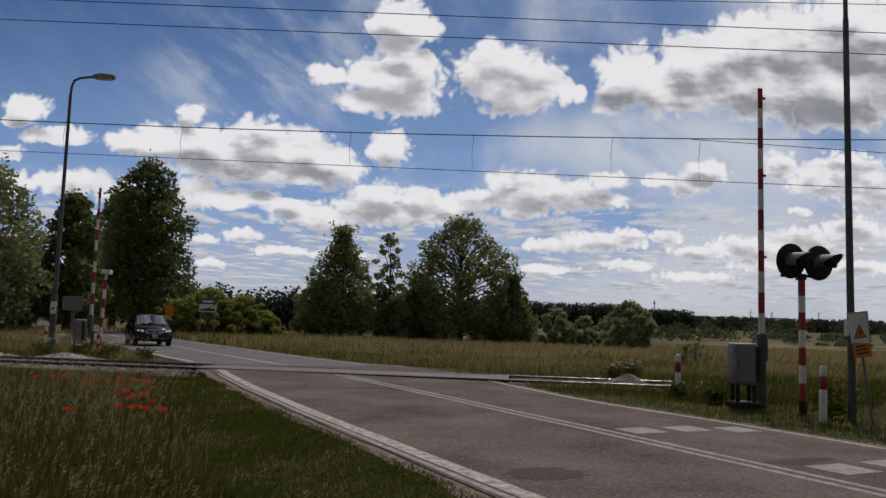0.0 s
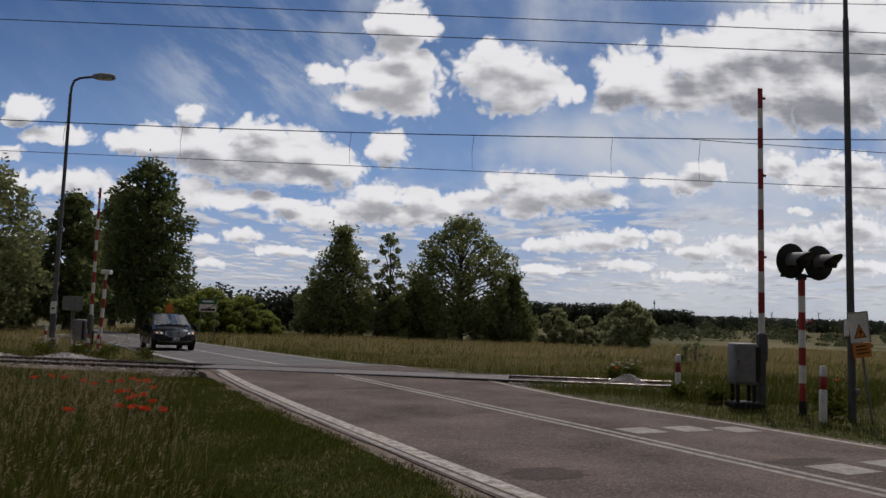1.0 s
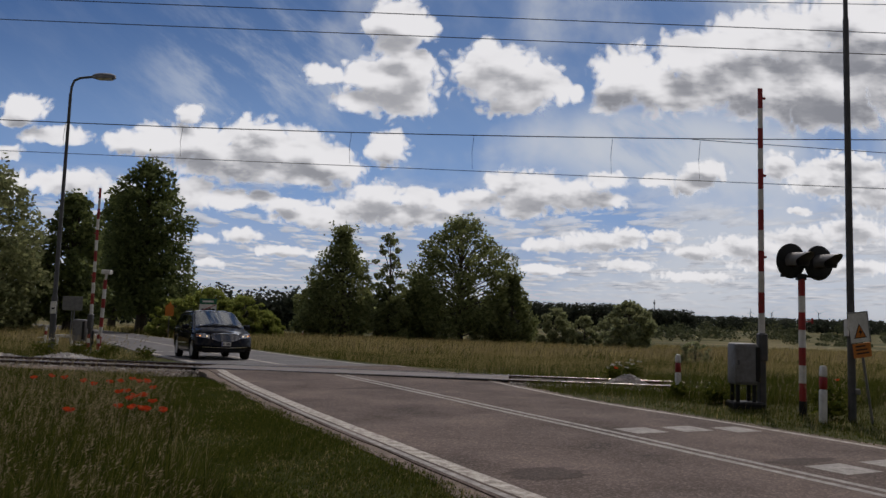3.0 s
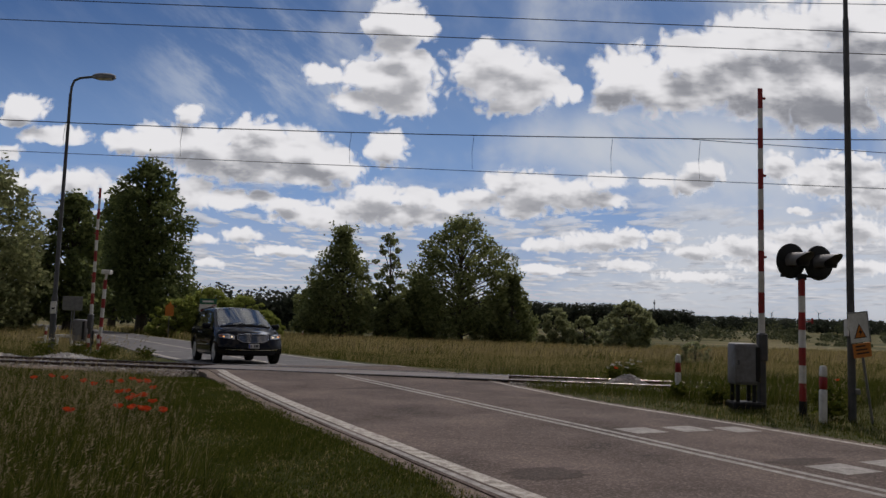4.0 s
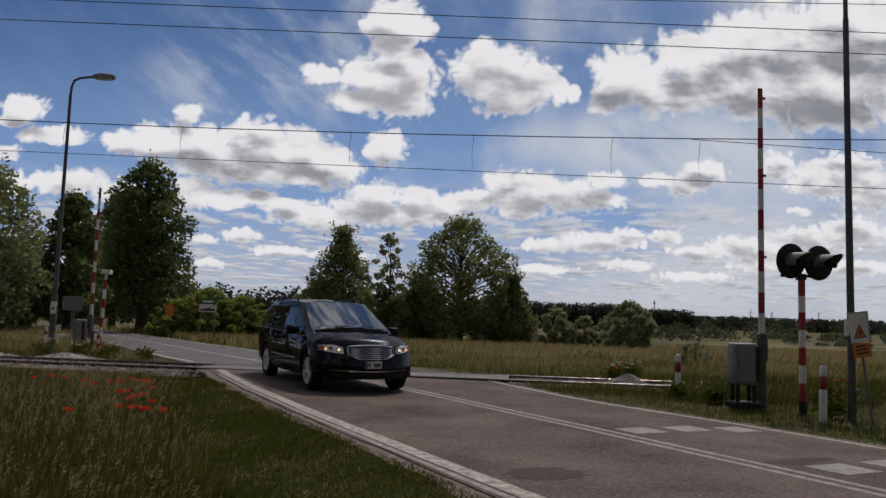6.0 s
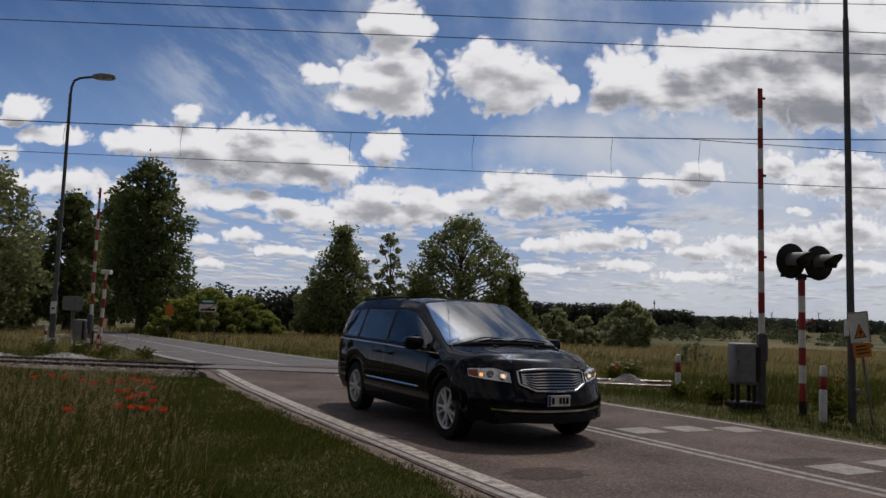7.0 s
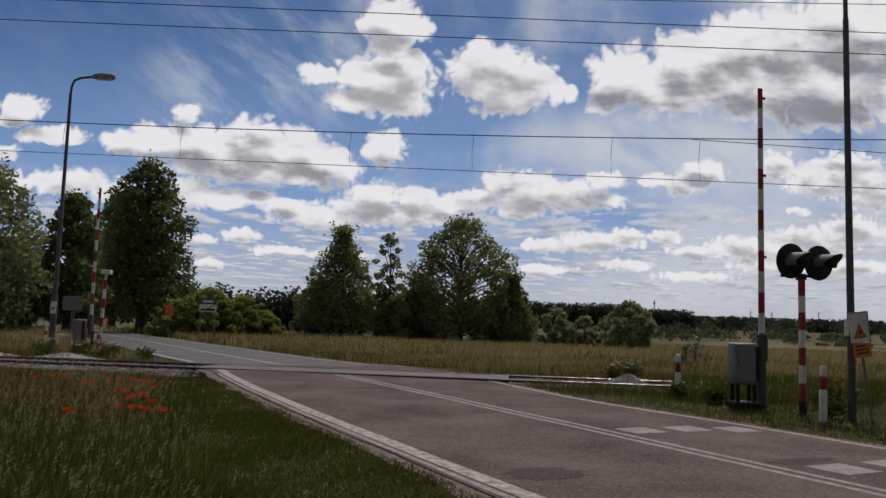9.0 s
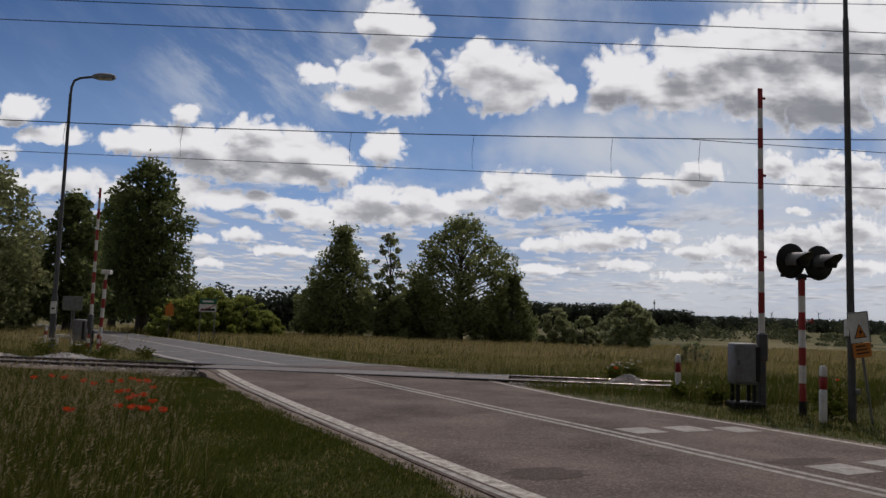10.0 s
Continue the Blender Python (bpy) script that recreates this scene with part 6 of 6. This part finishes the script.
def meadow():
    r = np.random.RandomState(77)
    # long grass by the camera
    def near_tall(x, y):
        return tall_zone(x, y) & (np.hypot(x, y) > 2.6) & (x > -0.62 * y - 1.2)
    x, y = clumped(r, 85000, -15, 0, 3.0, 19, near_tall, 0.2)
    patch = np.sin(1.3 * x + 2 * np.sin(0.9 * y)) * 0.5 + 0.5
    near_rail = 0.32 + 0.68 * smooth(2.5, 7.5, TRACK_O.y - 0.1 * (x - TRACK_O.x) - y)
    h = r.uniform(0.22, 0.55, len(x)) * (0.6 + 0.55 * patch) * near_rail
    blades("tall_grass", x, y, h, r.uniform(0.005, 0.011, len(x)), MAT["grass"], "long green meadow grass, uncut and leaning", 1, 0.8)
    x, y = clumped(r, 4200, -15, 0, 3.0, 19, near_tall, 0.3, 6)
    near_rail = 0.32 + 0.68 * smooth(2.5, 7.5, TRACK_O.y - 0.1 * (x - TRACK_O.x) - y)
    blades("tall_grass", x, y, r.uniform(0.3, 0.62, len(x)) * near_rail, r.uniform(0.003, 0.006, len(x)), MAT["dry"], "dry straw-coloured stalks among long grass", 2, 0.4)
    # lawn between long grass and road
    x, y = clumped(r, 240000, -9, 3, 4.0, 19, lawn_zone, 0.14, 10)
    patch = np.sin(2.3 * x + 1.5 * np.sin(1.9 * y)) * 0.5 + 0.5
    blades("verge_grass", x, y, r.uniform(0.03, 0.075, len(x)) * (0.75 + 0.5 * patch), r.uniform(0.005, 0.012, len(x)), MAT["lawn"], "short green verge grass between meadow and road", 3, 0.7)
    x, y = clumped(r, 12000, -9, 3, 4.0, 19, lawn_zone, 0.16, 40)
    blades("verge_grass", x, y, r.uniform(0.03, 0.09, len(x)), r.uniform(0.004, 0.008, len(x)), MAT["dry"], "dry tufts in the verge", 13, 0.8)
    # verge on the far side of the road
    def right_verge(x, y):
        u, v = to_road(x, y)
        return (v > 0) & off_road(x, y, 3.06) & (v < 12) & (y < 18.9) & (off_track(x, y, 1.0) | (x > 5.2))
    x, y = clumped(r, 46000, 1, 16, 8, 19, right_verge, 0.18, 10)
    u, v = to_road(x, y)
    tall = smooth(3.0, 6.5, v - road_c(u))
    blades("verge_grass", x, y, r.uniform(0.04, 0.11, len(x)) * (0.65 + 0.6 * tall + 1.2 * (x > 5.2) * (y > 17.2)), r.uniform(0.006, 0.011, len(x)), MAT["lawn"], "green verge grass round the barrier posts", 4, 0.6)
    x, y = clumped(r, 2600, 1, 18, 8, 19, right_verge, 0.3, 6)
    blades("verge_grass", x, y, r.uniform(0.08, 0.2, len(x)), r.uniform(0.004, 0.007, len(x)), MAT["dry"], "dry stalks in the verge", 14, 0.5)
    # meadow beyond the track
    def beyond(x, y):
        t = (x - TRACK_O.x) * TRACK_N.x + (y - TRACK_O.y) * TRACK_N.y
        return (t > 2.0) & off_road(x, y, 3.6) & (np.abs(x) < 0.62 * y + 4)
    x, y = clumped(r, 60000, -24, 26, 20, 44, beyond, 0.35, 10)
    far = np.hypot(x, y) / 30
    tuft = 0.65 + 0.5 * (np.sin(0.8 * x + 2 * np.sin(0.5 * y)) * 0.5 + 0.5)
    blades("meadow_grass", x, y, r.uniform(0.15, 0.45, len(x)) * tuft, r.uniform(0.008, 0.016, len(x)) * far, MAT["grass"], "long green meadow grass beyond the rails", 5, 0.8)
    x, y = clumped(r, 52000, -24, 26, 20, 44, beyond, 0.6, 8)
    far = np.hypot(x, y) / 30
    tuft = 0.65 + 0.5 * (np.sin(0.6 * x + 1.6 * np.sin(0.7 * y + 2)) * 0.5 + 0.5)
    blades("meadow_grass", x, y, r.uniform(0.2, 0.55, len(x)) * tuft, r.uniform(0.004, 0.009, len(x)) * far, MAT["dry"], "ripe straw-coloured meadow grass beyond the rails", 6, 0.7)
    x, y = clumped(r, 46000, -50, 50, 42, 88, beyond, 0.9, 10)
    blades("meadow_grass", x, y, r.uniform(0.45, 0.95, len(x)), r.uniform(0.03, 0.06, len(x)), MAT["dry"], "ripe straw-coloured meadow grass before the trees", 7, 0.4)
    x, y = clumped(r, 26000, -50, 50, 42, 88, beyond, 0.9, 10)
    blades("meadow_grass", x, y, r.uniform(0.35, 0.8, len(x)), r.uniform(0.03, 0.06, len(x)), MAT["grass"], "long green meadow grass before the trees", 8, 0.4)
    # grass that has closed over the track beyond the guide post
    def over_track(x, y):
        t = (x - TRACK_O.x) * TRACK_N.x + (y - TRACK_O.y) * TRACK_N.y
        return ~off_track(x, y, 3.0) & off_road(x, y, 3.05) & ((x > 5.3) | ((x > 1.9) & (t < -0.95)))
    x, y = clumped(r, 32000, 1.9, 20, 15, 22, over_track, 0.2, 10)
    blades("meadow_grass", x, y, r.uniform(0.18, 0.46, len(x)) * np.where(x > 5.3, 1.0, 0.6), r.uniform(0.006, 0.012, len(x)), MAT["grass"], "long grass grown over the track", 21, 0.6)
    # weeds along the ballast
    def track_edge(x, y):
        t = (x - TRACK_O.x) * TRACK_N.x + (y - TRACK_O.y) * TRACK_N.y
        return (np.abs(t) > 1.5) & (np.abs(t) < 2.9) & off_road(x, y, 3.9)
    x, y = clumped(r, 16000, -18, 18, 16, 24, track_edge, 0.2, 8)
    t = (x - TRACK_O.x) * TRACK_N.x + (y - TRACK_O.y) * TRACK_N.y
    hh = np.where((t < 0) & (x < 0), 0.22, 1.0)
    blades("track_weeds", x, y, r.uniform(0.08, 0.32, len(x)) * hh, r.uniform(0.006, 0.012, len(x)), MAT["lawn"], "green weeds along the stone bed", 9, 0.6)


meadow()


def seed_heads(name, n, seed, keep, area, h0, h1, size, label):
    """Thin stalks that carry feathery pale seed heads."""
    r = np.random.RandomState(seed)
    x, y = clumped(r, n, *area, keep, 0.35, 5)
    n = len(x)
    h = r.uniform(h0, h1, n)
    z = ground_z(x, y)
    ax, ay = r.normal(0.12, 0.12, n), r.normal(0, 0.12, n)
    tip = np.stack([x + ax * h, y + ay * h, z + h], 1)
    root = np.stack([x, y, z], 1)
    side = np.stack([np.cos(np.arange(n) * 2.4), np.sin(np.arange(n) * 2.4), np.zeros(n)], 1)
    stalk = np.stack([root - side * 0.0015, root + side * 0.0015, tip], 1)
    k = np.arange(n)[:, None] * 3
    f = k + np.array([[0, 1, 2]])
    heads, hf = [], []
    for j in range(7):
        d = r.normal(0, 1, (n, 3)) * [0.35, 0.35, 0.2] + [0.5, 0, 0.35]
        d /= np.linalg.norm(d, axis=1)[:, None]
        b = np.cross(d, r.normal(size=(n, 3)))
        b /= np.linalg.norm(b, axis=1)[:, None]
        c = tip + np.stack([ax, ay, np.ones(n)], 1) * (j - 4) * size * 0.3
        heads.append(np.stack([c, c + d * size * 0.45 + b * size * 0.10, c + d * size, c + d * size * 0.45 - b * size * 0.10], 1))
    hv = np.concatenate(heads).reshape(-1, 3)
    base = 3 * n
    q = np.arange(len(hv) // 4)[:, None] * 4 + base
    hf = np.concatenate([q + np.array([[0, 1, 2]]), q + np.array([[0, 2, 3]])])
    tagged(raw_np(name, np.concatenate([stalk.reshape(-1, 3), hv]), np.concatenate([f, hf]), MAT["straw"]), label, "grass", kind="stuff")


seed_heads("seed_heads", 3000, 3, lambda x, y: tall_zone(x, y) & (np.hypot(x, y) > 2.8) & (x > -0.62 * y - 1.2), (-12, 0, 3.2, 13), 0.30, 0.62, 0.030, "pale feathery grass seed heads over the meadow")
seed_heads("seed_heads", 2600, 4, lambda x, y: off_road(x, y, 4) & off_track(x, y, 2), (-20, 24, 21, 40), 0.5, 0.8, 0.06, "pale grass seed heads beyond the rails")
seed_heads("seed_heads", 700, 5, lambda x, y: (to_road(x, y)[1] > 6) & off_track(x, y, 1.5) & (y < 18), (4, 16, 9, 18), 0.3, 0.6, 0.04, "pale grass seed heads in the verge")


def poppy_kind():
    ob = thing("poppy", Matrix.Identity(4), "red field poppy on a thin green stalk", "flower", "poppies in the meadow")
    part("stalk", sweep(BM(), [(0, 0, 0), (0.01, 0.005, 0.2), (0.0, 0.0, 0.42)], 0.0022, 5), MAT["grass"], ob)
    for k in range(4):
        bm = BM()
        a = math.pi / 2 * k
        m = Matrix.Translation((0, 0, 0.42)) @ Matrix.Rotation(a, 4, "Z") @ Matrix.Rotation(radians(-32 - 8 * (k % 2)), 4, "Y")
        rows = []
        for i in range(4):
            rr = 0.062 * (0.1 + 0.9 * i / 3)
            rows.append([bm.verts.new(m @ Vector((rr * math.cos(radians(c)), rr * math.sin(radians(c)), 0.006 * math.sin(c * 0.2 + i) + 0.004 * i))) for c in (-52, -26, 0, 26, 52)])
        for p, q in zip(rows, rows[1:]):
            for j in range(4):
                bm.faces.new((p[j], p[j + 1], q[j + 1], q[j]))
        part("petal", bm, MAT["poppy"], ob)
    part("seed_capsule", lathe(BM(), [(0.004, 0.415), (0.009, 0.425), (0.010, 0.437), (0.0, 0.442)], 10), MAT["black"], ob)
    return ob


def poppies():
    r = random.Random(9)
    first = poppy_kind()
    spots = []
    for k in range(22):
        yy = r.uniform(7.7, 12.0)
        spots.append((-0.405 * yy + 0.12 + r.gauss(0, 0.30), yy))
    for k in range(7):
        spots.append((-5.3 + r.gauss(0, 0.65), 11.2 + r.gauss(0, 0.9)))
    spots += [(8.2, 16.2), (9.4, 15.6), (8.9, 17.0), (10.2, 16.4), (3.9, 18.0)]
    for k, (x, y) in enumerate(spots):
        s = pose(x, y, gz(x, y) + 0.05 * r.random() - 0.03, r.uniform(-14, 14), r.uniform(-8, 22), r.uniform(0, 360))
        if k == 0:
            first.matrix_basis = s
        else:
            copy_thing(first, s)


poppies()


def weed(x, y, h, seed, flower):
    """A leafy weed with white umbel heads."""
    rnd = np.random.RandomState(seed)
    ob = thing("flowering_weed", pose(x, y, gz(x, y)), "leafy green weed with small white flower heads", "weed", "weeds by the track")
    pts = rnd.normal(size=(420, 3)) * [h * 0.32, h * 0.32, h * 0.22] + [0, 0, h * 0.5]
    pts = pts[pts[:, 2] > 0]
    v, f = leaf_cloud(pts, rnd.uniform(0.02, 0.06, len(pts)), rnd)
    raw("leaves", v.tolist(), f.tolist(), MAT["lawn"], ob)
    if flower:
        pts = np.concatenate([rnd.normal(size=(14, 3)) * [0.04, 0.04, 0.008] + [rnd.normal(0, h * 0.3), rnd.normal(0, h * 0.3), h * rnd.uniform(0.8, 1.15)] for _ in range(7)])
        v, f = leaf_cloud(pts, rnd.uniform(0.012, 0.024, len(pts)), rnd)
        raw("flower_heads", v.tolist(), f.tolist(), MAT["white"], ob)


for k, (wx, wy, wh, fl) in enumerate(((-11.7, 25.6, 0.55, True), (-11.0, 26.2, 0.5, True), (-12.4, 24.6, 0.6, True), (-10.4, 24.2, 0.4, False), (-9.3, 24.8, 0.45, False), (4.6, 20.6, 0.4, True), (5.2, 21.3, 0.5, True), (6.0, 16.6, 0.35, False), (5.6, 15.9, 0.35, False), (7.6, 15.2, 0.45, False), (6.9, 13.9, 0.35, False), (5.0, 16.4, 0.3, False), (8.4, 13.6, 0.45, False))):
    weed(wx, wy, wh, 60 + k, fl)

# ---- what moves ----
# seconds, place of the rear axle in plan, heading in degrees
VAN_WAY = ((0.0, -16.97, 44.97, -61.6), (2.0, -10.95, 33.56, -62.4), (4.0, -7.24, 26.34, -62.6), (5.5, -4.17, 20.35, -63.2), (6.8, -0.99, 13.72, -63.4), (7.0, -0.44, 12.59, -63.4), (7.5, 1.04, 9.56, -63.2), (7.8, 1.99, 7.45, -63.2), (8.1, 3.06, 5.42, -63.2), (9.0, 6.35, -1.10, -63.2), (10.0, 10.1, -8.5, -63.2))


def glide(t):
    """Smooth course through the known places."""
    k = [r[0] for r in VAN_WAY]
    i = max(0, min(len(k) - 2, int(np.searchsorted(k, t, side="right")) - 1))
    h = k[i + 1] - k[i]
    f = (t - k[i]) / h
    out = []
    for c in (1, 2, 3):
        def slope(j):
            a, b = max(0, j - 1), min(len(k) - 1, j + 1)
            if a == j or b == j:
                return (VAN_WAY[b][c] - VAN_WAY[a][c]) / (k[b] - k[a])
            s0 = (VAN_WAY[j][c] - VAN_WAY[a][c]) / (k[j] - k[a])
            s1 = (VAN_WAY[b][c] - VAN_WAY[j][c]) / (k[b] - k[j])
            w0, w1 = k[b] - k[j], k[j] - k[a]
            return (s0 * w0 + s1 * w1) / (w0 + w1)
        p0, p1, m0, m1 = VAN_WAY[i][c], VAN_WAY[i + 1][c], slope(i) * h, slope(i + 1) * h
        out.append((2 * f ** 3 - 3 * f ** 2 + 1) * p0 + (f ** 3 - 2 * f ** 2 + f) * m0 + (-2 * f ** 3 + 3 * f ** 2) * p1 + (f ** 3 - f ** 2) * m1)
    return out


def motions():
    rows, turn, gone, last = [], [], 0.0, None
    for k in range(301):
        t = k / 30
        x, y, a = glide(t)
        c, s = math.cos(radians(a)), math.sin(radians(a))
        zr = float(road_z(to_road(x, y)[0]))
        zf = float(road_z(to_road(x + 3.078 * c, y + 3.078 * s)[0]))
        if last is not None:
            gone += math.hypot(x - last[0], y - last[1])
        last = (x, y)
        turn.append((t, gone / 0.36))
        if k % 3 == 0:
            rows.append((t, pose(x, y, zr + 0.002, 0, -math.degrees(math.atan((zf - zr) / 3.078)), a)))
    walk(van, rows)
    for w in wheels:
        place = w.location.copy()
        walk(w, [(t, Matrix.Translation(place) @ Matrix.Rotation(a, 4, "Y")) for t, a in turn])
    for ob, dist, shift in DRIFT:
        walk(ob, [(0.0, pose(shift * 0.9, dist, EYE[2])), (10.0, pose(-shift * 0.1, dist, EYE[2]))])


motions()
